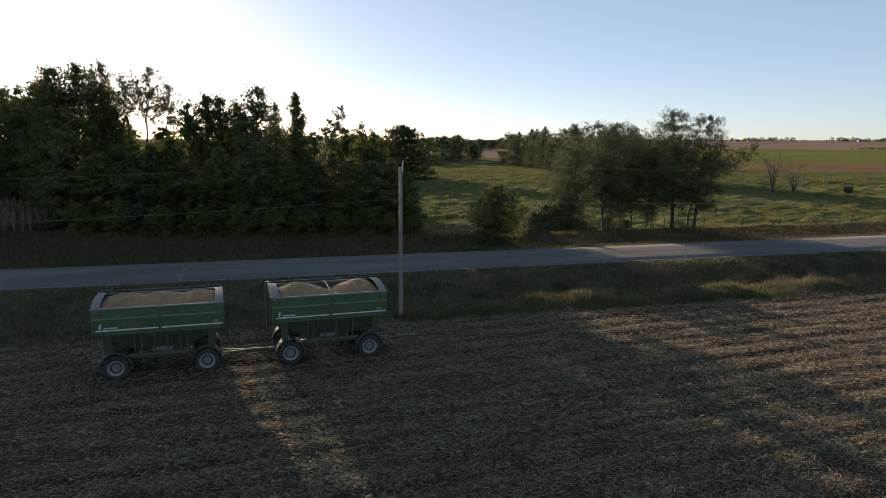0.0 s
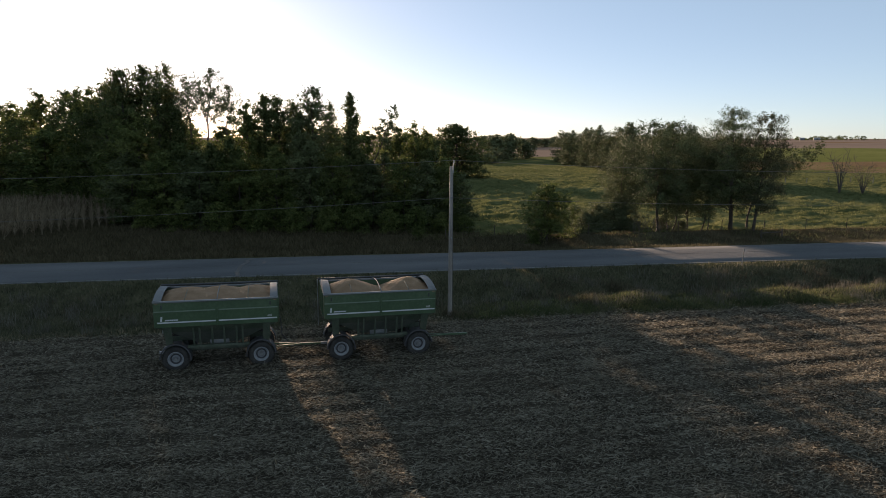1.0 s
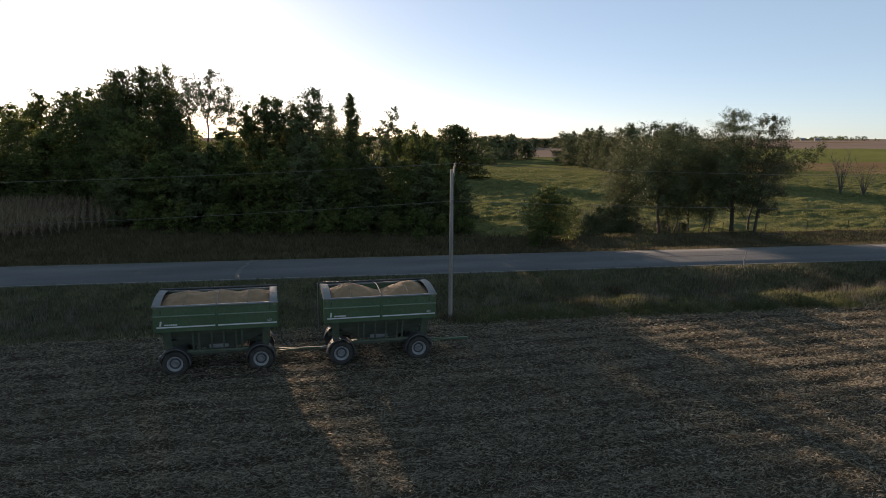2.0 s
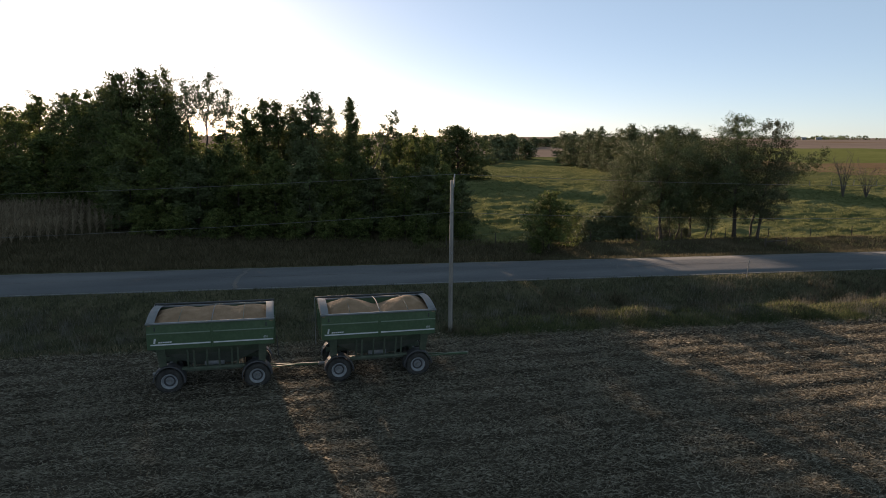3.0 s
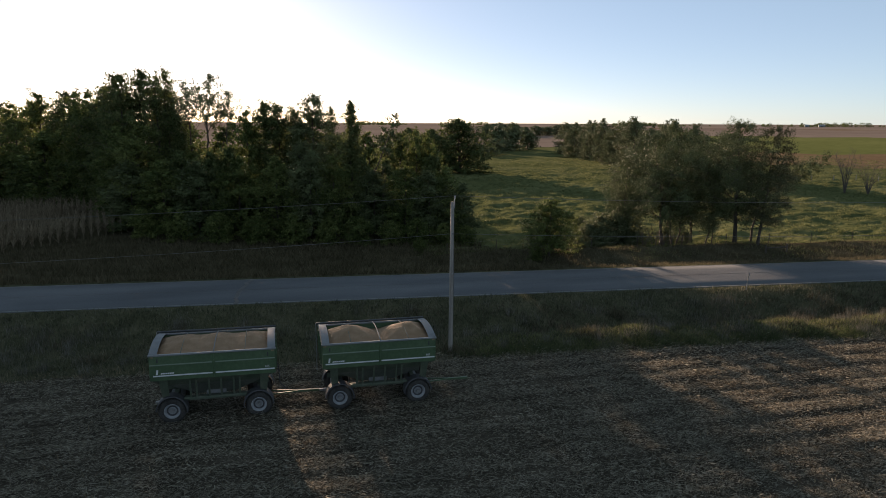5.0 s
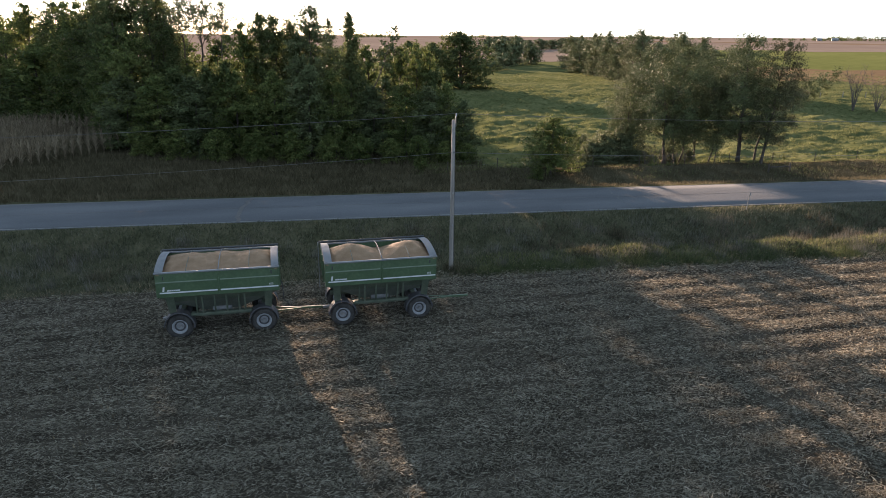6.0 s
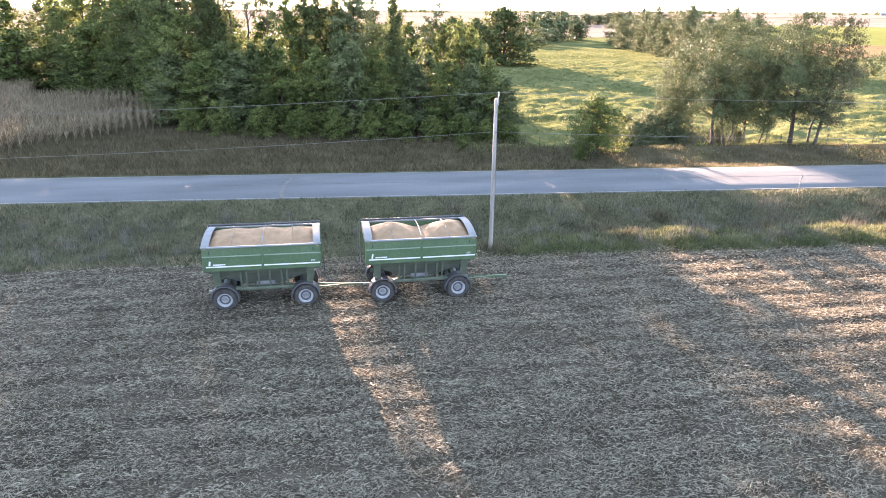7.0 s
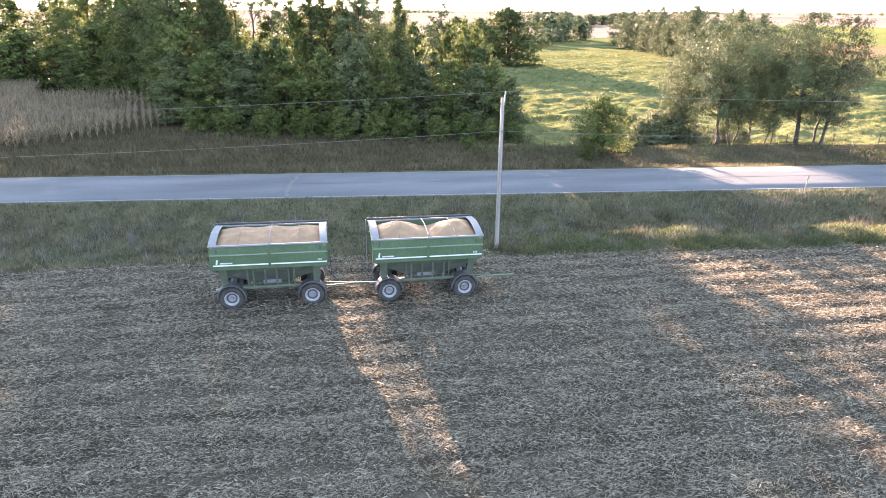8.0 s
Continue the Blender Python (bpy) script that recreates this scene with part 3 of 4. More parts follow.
# rounded thicket next to the pasture, with lower trees along the belt's foot
thick_a = tree("thicket_tree", "bushy green tree crowding the roadside thicket", LEAF, 31, group="thicket trees",
               height=9.5, spread=2.9, trunk_r=0.15, bare=0.05, boughs=28, leaves=14000, leaf=0.17, lobe=1.05, low=0.9, peak=0.55, spray=0.75, sprays=300, core=0.25, lift=0.25)
thick_b = tree("thicket_tree", "grey-green bushy tree in the roadside thicket", LEAF_PALE, 32, group="thicket trees",
               height=9.0, spread=2.5, trunk_r=0.13, bare=0.05, boughs=26, leaves=12000, leaf=0.17, lobe=0.9, low=0.9, peak=0.55, spray=0.8, sprays=260, core=0.25, lift=0.3)
thick_c = tree("thicket_tree", "dark bushy tree at the foot of the belt", LEAF_DARK, 33, group="thicket trees",
               height=9.0, spread=2.8, trunk_r=0.14, bare=0.03, boughs=22, leaves=5000, leaf=0.28, lobe=1.1, low=1.0, peak=0.55, spray=1.0, sprays=150, twigs=0, core=0.35)
stand(thick_a, [(13.6, 71.5, 8.0, 0, 0.95), (18.0, 71.2, 8.3, 70, 0.95), (5.8, 71, 9.0, 140, 0.85), (-0.2, 72.5, 8.8, 260, 1.05), (-4, 74, 8.6, 310, 1.1), (-12.2, 77, 8.2, 80, 1.2)])
stand(thick_b, [(16.0, 70.4, 7.6, 0, 1.05), (10.2, 72.5, 7.4, 30, 1.0), (3.4, 71.5, 9.4, 200, 1.1), (-8.2, 75, 8.2, 10, 1.2), (-16, 80, 8.0, 50, 1.2), (19.6, 70, 6.2, 120, 0.75)])
stand(thick_c, [(-20, 93, 8.0, 150, 1.2), (-24, 101, 7.5, 250, 1.3), (-29, 106, 7.5, 20, 1.3), (-36, 112, 7, 90, 1.4), (-43, 121, 7, 190, 1.4), (-52, 121, 7, 290, 1.5), (-61, 122, 7, 40, 1.5), (12.0, 75.5, 8.4, 60, 0.9), (8.8, 76.5, 9.0, 210, 0.9), (-10.4, 79, 9.0, 110, 0.9), (-6.4, 78, 8.8, 10, 1.0), (-5.0, 75.5, 9.8, 70, 0.85), (-6.9, 76.5, 9.3, 200, 0.75), (18.8, 80, 9.0, 130, 0.8)])

shrub = tree("shrub", "low green shrub at the foot of the thicket", LEAF, 41, "shrub", "thicket shrubs", height=2.6, spread=1.4, trunk_r=0.05, bare=0.02, boughs=16, leaves=4200, leaf=0.13, lobe=0.6, low=0.95, spray=0.45, sprays=120, twigs=20)
place(shrub, 11.2, 67.2, 1.0, 0)
for x, y, s, turn in ((14, 67, 1.1, 40), (16.8, 67.2, 0.9, 90), (19.4, 67.4, 0.8, 160), (8, 67.6, 1.1, 200), (4.8, 68, 1.0, 250), (1.4, 68.6, 1.2, 300), (-2.2, 69.6, 1.1, 20), (-6, 71, 1.2, 70), (-10, 73, 1.2, 130), (-14, 75.6, 1.2, 10), (13.5, 63.4, 0.6, 220), (22.3, 54.6, 0.5, 60)):
    again(shrub, x, y, s, turn)

willow_shrub = tree("willow_shrub", "dense rounded grey-green willow shrub beside the bank", LEAF_WILLOW, 43, "shrub", "willow shrubs", height=3.0, spread=1.7, trunk_r=0.05, bare=0.02, boughs=22, leaves=9000, leaf=0.12, lobe=0.7, low=1.0, peak=0.55, spray=0.6, sprays=160, twigs=20, lift=0.7)
place(willow_shrub, 31.3, 63.2, 1.0, 0)
# the 1.45 one is added, hidden behind the young tree, to shade the road
for x, y, s, turn in ((32.9, 63.4, 1.15, 50), (35.0, 63.6, 1.2, 110), (36.4, 63.4, 1.1, 170), (40.9, 63.6, 0.65, 230), (42.8, 63.0, 0.55, 290), (27.2, 63.6, 1.45, 20), (34.6, 66, 1.1, 75), (32, 66.5, 1.0, 135)):
    again(willow_shrub, x, y, s, turn)

# round tree far out on the pasture, whose long shadow crosses the grass
dense = tree("field_tree", "dense round dark green tree on the pasture", LEAF_DARK, 51, height=12.8, spread=7.8, trunk_r=0.4, bare=0.03, boughs=46, leaves=17000, leaf=0.38, lobe=2.2, low=0.85, peak=0.55, spray=1.3, sprays=420, twigs=0, core=0.3)
place(dense, 45.2, 168, 1.04, 0, 1.22)
again(dense, 37.6, 168, 0.88, 90, 0.8)
again(dense, 31.5, 166, 0.88, 200, 0.7)

# small roadside tree
bush = tree("young_tree", "small round young tree beside the road bank", LEAF, 61, height=5.2, spread=2.75, trunk_r=0.1, bare=0.22, boughs=40, leaves=19000, leaf=0.11, lobe=0.85, low=0.8, peak=0.45, spray=0.55, sprays=240, rise=1.3, lift=0.6)
place(bush, 23.9, 55.4, 1.0, 0, 1.02)

# airy group beyond the road
airy_a = tree("roadside_tree", "airy green tree with a tall slender trunk beyond the road", LEAF_PALE, 71, group="roadside trees",
              height=12.6, spread=4.9, trunk_r=0.2, bare=0.36, boughs=54, leaves=36000, leaf=0.115, lobe=1.1, low=0.6, peak=0.66, forks=2, fork_at=0.4, droop=0.1, spray=1.0, sprays=420, twigs=170, core=0.15, rise=0.75, lift=-0.1, sink=0.5, full=0.55, thin=0.26)
airy_b = tree("roadside_tree", "tall green tree with a straight dark trunk beyond the road", LEAF_PALE, 72, group="roadside trees",
              height=13.6, spread=4.0, trunk_r=0.24, bare=0.26, boughs=52, leaves=40000, leaf=0.11, lobe=1.1, low=0.6, peak=0.74, lean=(-0.7, 0), droop=0.08, spray=0.95, sprays=400, twigs=160, core=0.18, rise=0.9, lift=0.0, sink=0.4, full=0.6, thin=0.3)
airy_c = tree("roadside_tree", "leaning green tree with dull turning leaves beyond the road", LEAF_RUST, 73, group="roadside trees",
              height=12.2, spread=3.2, trunk_r=0.18, bare=0.2, boughs=38, leaves=28000, leaf=0.11, lobe=0.95, low=0.7, peak=0.74, droop=0.1, spray=0.9, sprays=280, twigs=130, core=0.15, rise=0.8, lean=(1.9, 1.0), arc=1.05, lift=0.0, sink=0.4, full=0.6, thin=0.3)
slim = tree("roadside_tree", "thin-stemmed young tree among the roadside trees", LEAF_PALE, 74, group="roadside trees",
            height=9.5, spread=1.8, trunk_r=0.09, bare=0.3, boughs=22, leaves=6000, leaf=0.115, lobe=0.75, spray=0.8, sprays=140, twigs=60, lean=(0.9, 0), core=0.1, rise=0.8, thin=0.35)
stand(airy_a, [(38.8, 61.4, 12.4, 0, 1.0), (42.2, 65.2, 11.0, 230, 0.66), (36.2, 64.4, 10.0, 120, 0.55)])
stand(airy_b, [(44.6, 57.2, 12.6, 0, 0.95), (43.8, 63.4, 11.0, 100, 0.6)])
place(airy_c, 45.5, 55.0, 0.96, 0, 0.85)
stand(slim, [(42.6, 59.0, 9.5, 0, 1.0), (40.2, 60.6, 9.4, 330, 1.2), (39.6, 60.4, 8.0, 150, 0.9), (42.9, 58.4, 7.4, 60, 0.8)])
limb = tree("overhanging_tree", "sparse tree with a far-reaching leafy branch", LEAF_PALE, 75, height=9.9, spread=1.7, trunk_r=0.15, bare=0.72, boughs=15, leaves=6000, leaf=0.13, lobe=0.65, lean=(8.6, 0.6), arc=3.4, droop=0.5, spray=0.8, sprays=80, twigs=50, core=0.1, lift=-0.2)
place(limb, 48.2, 59.3, 1.0, 0)

# willow row between pasture and fields
row = tree("row_tree", "round-topped green tree in the far pasture row", LEAF_ROW, 81, group="pasture row trees", height=13, spread=5.6, trunk_r=0.3, bare=0.02, boughs=20, leaves=17000, leaf=0.27, lobe=2.6, low=0.9, peak=0.5, spray=1.3, sprays=240, twigs=0, core=0.3, lift=0.3, flat=1.25)
stand(row, [(112, 250, 12.4, 0, 0.95), (106, 229, 11.0, 50, 1.0), (105, 211, 13.2, 110, 1.0), (101.5, 191, 11.4, 160, 0.9), (99, 178, 13.8, 210, 1.0), (97.5, 163, 11.8, 260, 0.9),
            (95, 151, 13.2, 300, 0.9), (91.5, 139, 11.4, 350, 0.85), (89, 127, 10.8, 80, 0.8), (118, 240, 11, 10, 1.0), (100, 133, 11.0, 20, 0.9)])
row_b = tree("row_tree", "upright ragged green tree in the far pasture row", LEAF_ROW, 82, group="pasture row trees", height=14, spread=4.2, trunk_r=0.28, bare=0.02, boughs=22, leaves=15000, leaf=0.26, lobe=1.8, low=0.9, peak=0.55, spray=1.4, sprays=200, twigs=0, core=0.3, lift=0.5, rise=1.8)
stand(row_b, [(102.5, 200, 13.7, 0, 1.0), (97.5, 171, 14.2, 60, 1.0), (94, 146, 13.8, 120, 1.0), (107, 220, 13.2, 200, 1.0), (90.5, 133, 12.6, 260, 0.95), (113.5, 244, 12.4, 20, 0.95)])
far_tree = tree("far_tree", "distant rounded green tree across the fields", LEAF_ROW, 83, group="far trees", height=10, spread=5.2, trunk_r=0.3, bare=0.02, boughs=20, leaves=3000, leaf=0.6, lobe=2.2, low=0.95, peak=0.55, spray=1.6, sprays=120, twigs=0, core=0.35)
stand(far_tree, [(102, 285, 11.6, 15, 1.1), (94, 283, 10.4, 60, 1.2), (110, 289, 9.0, 100, 1.1), (88, 268, 6.0, 150, 1.0), (82, 250, 5.0, 210, 0.9), (92, 270, 5.5, 250, 0.9), (77, 243, 4.2, 20, 0.9),
                 (150, 480, 10, 0, 1.4), (158, 488, 10.4, 40, 1.5), (168, 500, 11, 80, 1.6), (182, 510, 11, 120, 1.6), (194, 515, 7.5, 20, 1.5), (205, 520, 8.5, 160, 1.5), (218, 528, 7.6, 200, 1.5),
                 (230, 535, 9, 240, 1.6), (244, 545, 8.5, 280, 1.5), (262, 560, 8, 320, 1.5)])


# bare dead trees on the pasture
def dead_tree(seed, height, spread=0.45):
    rr = random.Random(seed)
    if spread > 0.5:
        top = tagged(new("dead_brush"), "tangle of pale bare twigs below the roadside trees", "brush", "dead brush")
    else:
        top = tagged(new("dead_tree"), "bare grey dead tree standing in the pasture", "tree", "dead trees")
    so = Soup()
    for i in range(9):
        a = rr.uniform(0, 6.28)
        reach, hh = height * rr.uniform(0.1, spread), height * rr.uniform(0.6, 1)
        p = [Vector((0, 0, -0.2)), Vector((math.cos(a) * reach * 0.3, math.sin(a) * reach * 0.3, hh * 0.45)), Vector((math.cos(a) * reach, math.sin(a) * reach, hh))]
        so.tube(p, [0.012 * height, 0.006 * height, 0.0016 * height], 6)
        for j in range(9):
            q = p[1].lerp(p[2], rr.uniform(0, 0.9))
            e = q + Vector((rr.uniform(-1, 1), rr.uniform(-1, 1), rr.uniform(0.4, 1.2))) * height * 0.14
            so.tube([q, e], [0.0033 * height, 0.001 * height], 4)
    part("trunk", so, DEADWOOD, top)
    return top


place(dead_tree(3, 9.0), 104.6, 104.5)
place(dead_tree(4, 7.2), 109.0, 103.5)
for seed, tall, x, y in ((5, 3.2, 37.9, 60.8), (6, 2.4, 38.9, 60.4), (7, 2.6, 36.9, 61.4), (8, 1.8, 40.6, 60.0)):
    place(dead_tree(seed, tall, 0.8), x, y)


# ---- gravity wagons ----
def wheel(parent, x, y, out):
    """out: -1 for the wheels that face the field."""
    top = part("wheel", Soup().tube([(x, y - 0.1, 0.53), (x, y + 0.1, 0.53)], 0.09, 10), STEEL, parent)
    R, W = 0.54, 0.19
    tyre = Soup().lathe([(0.30, -W * 0.8), (0.36, -W), (0.46, -W), (0.515, -W * 0.86), (R, -W * 0.6), (R, W * 0.6), (0.515, W * 0.86), (0.46, W), (0.36, W), (0.30, W * 0.8)], (x, y, 0.53), 32)
    part("tyre", tyre, RUBBER, top, "dusty black tyre", smooth=True)
    tread = Soup()
    for i in range(40):
        a = 2 * math.pi * i / 40
        for sgn in (-1, 1):
            tread.box((x + math.cos(a + sgn * 0.04) * (R + 0.004), y + sgn * 0.075, 0.53 + math.sin(a + sgn * 0.04) * (R + 0.004)), (0.024, 0.11, 0.05), Matrix.Rotation(-a, 3, "Y"))
    part("tread", tread, RUBBER, top)
    f = out * W
    rim = Soup().lathe([(0.315, f * 0.86), (0.325, f * 0.98), (0.29, f * 0.98), (0.265, f * 0.55), (0.15, f * 0.35), (0.02, f * 0.38), (0.02, -f * 0.5), (0.30, -f * 0.8)], (x, y, 0.53), 28)
    part("rim", rim, RIMPAINT, top, "white painted rim", smooth=True)
    part("hub", Soup().tube([(x, y + f * 0.3, 0.53), (x, y + f * 0.85, 0.53)], [0.085, 0.06], 12), STEEL, top, "grey hub")
    # dark ring laid over the disc as the shade of its recess
    part("disc_ring", Soup().lathe([(0.225, f * 0.46), (0.225, f * 0.53), (0.165, f * 0.42), (0.165, f * 0.36)], (x, y, 0.53), 28), PLASTIC, top, "dark ring put in for the shade of the disc recess", smooth=True)
    for i in range(8):
        a = 2 * math.pi * i / 8
        c = Vector((x + math.cos(a) * 0.13, y + f * 0.36, 0.53 + math.sin(a) * 0.13))
        part("wheel_nut", Soup().tube([c, c + Vector((0, f * 0.14, 0))], 0.014, 6), STEEL, top)


def number_mesh(text, size):
    cu = bpy.data.curves.new("model_number", "FONT")
    cu.body, cu.size, cu.extrude = text, size, 0.002
    tmp = new("model_number", cu)
    me = bpy.data.meshes.new_from_object(tmp.evaluated_get(bpy.context.evaluated_depsgraph_get()))
    bpy.data.objects.remove(tmp)
    me.materials.append(WHITE)
    return me


def gravity_wagon():
    top = tagged(new("gravity_wagon"), "green steel gravity grain wagon with white stripe on the stubble", "grain wagon", "grain wagons")
    L, W, T = 2.45, 1.4, 0.025
    z0, z1, z2 = 1.98, 2.64, 3.03
    for sgn in (-1, 1):
        y = sgn * W
        side = Soup()
        side.prism([(-L, y, z1), (-L, y - sgn * 0.0, z2), (-L, y - sgn * T, z2), (-L, y - sgn * T, z1)], (2 * L, 0, 0))
        side.prism([(-L, y - sgn * 0.03, z0), (-L, y, z1 - 0.02), (-L, y, z1), (-L, y - sgn * T, z1), (-L, y - sgn * (T + 0.03), z0)], (2 * L, 0, 0))
        part("side_panel", side, PAINT, top, "glossy dark green side panel")
        for a, b in ((-L, -0.07), (0.07, L)):
            part("crease", Soup().prism([(a, y - sgn * 0.01, z1 + 0.04), (a, y + sgn * 0.03, z1 + 0.01), (a, y + sgn * 0.03, z1 - 0.015), (a, y - sgn * 0.01, z1 - 0.02)], (b - a, 0, 0)), EDGE, top, "crease along the side with its highlight coloured in")
        part("top_rail", Soup().box((0, y, z2 + 0.03), (2 * L + 0.08, 0.09, 0.07)), SILVER, top, "grey galvanised top rail", bevel=0.012)
        for a, b in ((-L + 0.12, -0.06), (0.06, L - 0.03)):
            part("stripe", Soup().box(((a + b) / 2, y - sgn * 0.012, 2.18), (b - a, 0.025, 0.05)), WHITE, top, "white stripe")
        part("seam", Soup().box((0, y + sgn * 0.003, 2.5), (0.03, 0.02, 1.0)), PAINT, top, bevel=0.006)
        for x in (-L + 0.3, L - 0.3):
            part("bracket", Soup().box((x, y + sgn * 0.012, 2.84), (0.05, 0.03, 0.16)), PLASTIC, top)
        for x in (-L + 0.1, L - 0.1):
            part("reflector", Soup().box((x, y + sgn * 0.02, z2 - 0.05), (0.12, 0.015, 0.05)), STALK, top, "amber reflector")
    for sgn in (-1, 1):
        x = sgn * L
        part("end_panel", Soup().box((x, 0, (z0 + z2) / 2), (T, 2 * W, z2 - z0)), PAINT, top, bevel=0.005)
        for k in (-0.8, 0, 0.8):
            part("rib", Soup().box((x + sgn * 0.04, k, (z0 + z2) / 2), (0.06, 0.07, z2 - z0 - 0.04)), PAINT, top, bevel=0.01)
        cap = Soup()
        ys = np.linspace(-W, W, 13)
        for a, b in zip(ys[:-1], ys[1:]):
            za, zb = (z2 + 0.07 + 0.2 * math.cos(c / W * math.pi / 2) ** 0.8 for c in (a, b))
            cap.prism([(x, a, za), (x, b, zb), (x - sgn * 0.3, b, zb - 0.03), (x - sgn * 0.3, a, za - 0.03)], (0, 0, 0.02))
            cap.prism([(x, a, z2), (x, b, z2), (x, b, zb), (x, a, za)], (sgn * 0.02, 0, 0))
        part("end_cap", cap, CAPMETAL, top, "curved grey metal end cap")
    # hopper that narrows to the chute
    hop, lo = Soup(), 0.98
    ring = lambda lx, wy, z: [(-lx, -wy, z), (lx, -wy, z), (lx, wy, z), (-lx, wy, z)]
    hop.add(ring(L - 0.03, W - 0.06, z0) + ring(0.75, 0.5, lo), [(0, 1, 5, 4), (1, 2, 6, 5), (2, 3, 7, 6), (3, 0, 4, 7), (4, 5, 6, 7)])
    part("hopper", hop, HOPPER, top, "dusty sloping hopper")
    for sgn in (-1, 1):
        lower = Soup().prism([(-L + 0.02, sgn * (W - 0.035), z0), (L - 0.02, sgn * (W - 0.035), z0), (L - 0.62, sgn * (W - 0.26), z0 - 0.3), (-L + 0.62, sgn * (W - 0.26), z0 - 0.3)], (0, -sgn * 0.02, 0))
        part("lower_panel", lower, PAINT_DULL, top, "dusty tapering panel under the side")
    part("discharge_door", Soup().box((0, -0.62, 1.15), (0.8, 0.04, 0.5)), STEEL, top, "grey sliding discharge door", bevel=0.01)
    for sgn in (-1, 1):
        y = sgn * 1.02
        part("sill", Soup().box((0, sgn * 0.72, 0.88), (4.3, 0.12, 0.2)), PAINT_DULL, top, "dusty green frame sill", bevel=0.015)
        part("side_beam", Soup().box((0, y, 1.0), (2.5, 0.08, 0.1)), PAINT_DULL, top, bevel=0.01)
        for x in (-0.98, -0.74, -0.24, 0.24, 0.74, 0.98):
            part("upright", Soup().beam((x, y, 1.0), (x, sgn * (W - 0.12), z0), 0.07, 0.06), PAINT_DULL, top)
        for x in (-2.0, 2.0):
            leg = Soup()
            q = 0.2 if x > 0 else -0.2
            leg.prism([(x - q, sgn * 0.95, 0.85), (x + q * 0.3, sgn * 0.95, 0.85), (x + q * 0.75, sgn * (W - 0.08), z0), (x - q * 0.9, sgn * (W - 0.08), z0)], (0, sgn * 0.05, 0))
            part("corner_post", leg, PAINT_DULL, top, "wide green corner post")
    for x in (-1.73, 1.73):
        part("axle", Soup().beam((x, -1.0, 0.53), (x, 1.0, 0.53), 0.14, 0.14), PAINT_DULL, top, bevel=0.015)
        part("bolster", Soup().box((x, 0, 0.69), (0.2, 1.6, 0.2)), PAINT_DULL, top, bevel=0.015)
        for sgn in (-1, 1):
            wheel(top, x, sgn * 1.0, sgn)
            fen = Soup()
            arc = [(x + math.cos(a) * 0.63, 0.55 + math.sin(a) * 0.66) for a in np.linspace(radians(2 if x > 0 else -8), radians(188 if x > 0 else 178), 15)]
            for (xa, za), (xb, zb) in zip(arc[:-1], arc[1:]):
                fen.prism([(xa, sgn * 0.78, za), (xb, sgn * 0.78, zb), (xb, sgn * 1.24, zb), (xa, sgn * 1.24, za)], ((x - (xa + xb) / 2) * 0.04, 0, (0.55 - (za + zb) / 2) * 0.04))
                fen.prism([(xa, sgn * 1.24, za), (xb, sgn * 1.24, zb), (x + (xb - x) * 0.92, sgn * 1.25, 0.55 + (zb - 0.55) * 0.92), (x + (xa - x) * 0.92, sgn * 1.25, 0.55 + (za - 0.55) * 0.92)], (0, -sgn * 0.015, 0))
            part("fender", fen, PLASTIC, top, "rounded grey fender")
    part("reach_pole", Soup().beam((-1.7, 0, 0.6), (1.7, 0, 0.6), 0.14, 0.14), PAINT_DULL, top)
    tongue = Soup().beam((1.75, -0.28, 0.55), (3.5, -0.03, 0.52), 0.04, 0.05).beam((1.75, 0.28, 0.55), (3.5, 0.03, 0.52), 0.04, 0.05).beam((3.4, 0, 0.52), (4.35, 0, 0.5), 0.09, 0.09)
    part("tongue", tongue, PAINT, top, "dark green drawbar tongue")
    part("hitch", Soup().box((-2.3, 0, 0.5), (0.5, 0.12, 0.1)), STEEL, top, bevel=0.01)
    # tarp gear and bows
    part("tarp_roll", Soup().tube([(-L - 0.1, W + 0.02, z2 + 0.13), (0, W + 0.03, z2 + 0.12), (L + 0.05, W + 0.02, z2 + 0.13)], 0.05, 10), TARP, top, "dark rolled-up tarp", smooth=True)
    part("crank_rod", Soup().tube([(-L - 0.12, W - 0.02, z2 + 0.13), (-L - 0.12, W - 0.1, 0.95)], 0.02, 8), STEEL, top, "grey tarp crank rod")
    for x, bow_r, bow_mat in ((-1.25, 0.014, HOPPER), (0.02, 0.02, CAPMETAL), (1.25, 0.014, HOPPER)):
        arc = [(x, yy, z2 + 0.08 + 0.16 * math.cos(yy / W * math.pi / 2)) for yy in np.linspace(-W, W, 11)]
        part("bow", Soup().tube(arc, bow_r, 8), bow_mat, top, "pale metal tarp bow", smooth=True)
    # badge shapes and model number on both long sides
    for sgn in (-1, 1):
        y = sgn * (W - 0.008)
        a = -L + 0.28 if sgn < 0 else L - 0.28
        d = -sgn
        part("badge", Soup().prism([(a - d * 0.05, y, 2.24), (a + d * 0.02, y, 2.24), (a + d * 0.05, y, 2.44), (a - d * 0.02, y, 2.44)], (0, sgn * 0.008, 0)), WHITE, top, "white slanted badge")
        for i in range(6):
            b = a + d * (0.16 + i * 0.085)
            part("badge", Soup().prism([(b - 0.036, y, 2.25), (b + 0.036, y, 2.25), (b + d * 0.02 + 0.036, y, 2.305), (b + d * 0.02 - 0.036, y, 2.305)], (0, sgn * 0.008, 0)), WHITE, top)
        num = part("model_number", number_mesh("605", 0.125), None, top, "white model number 605")
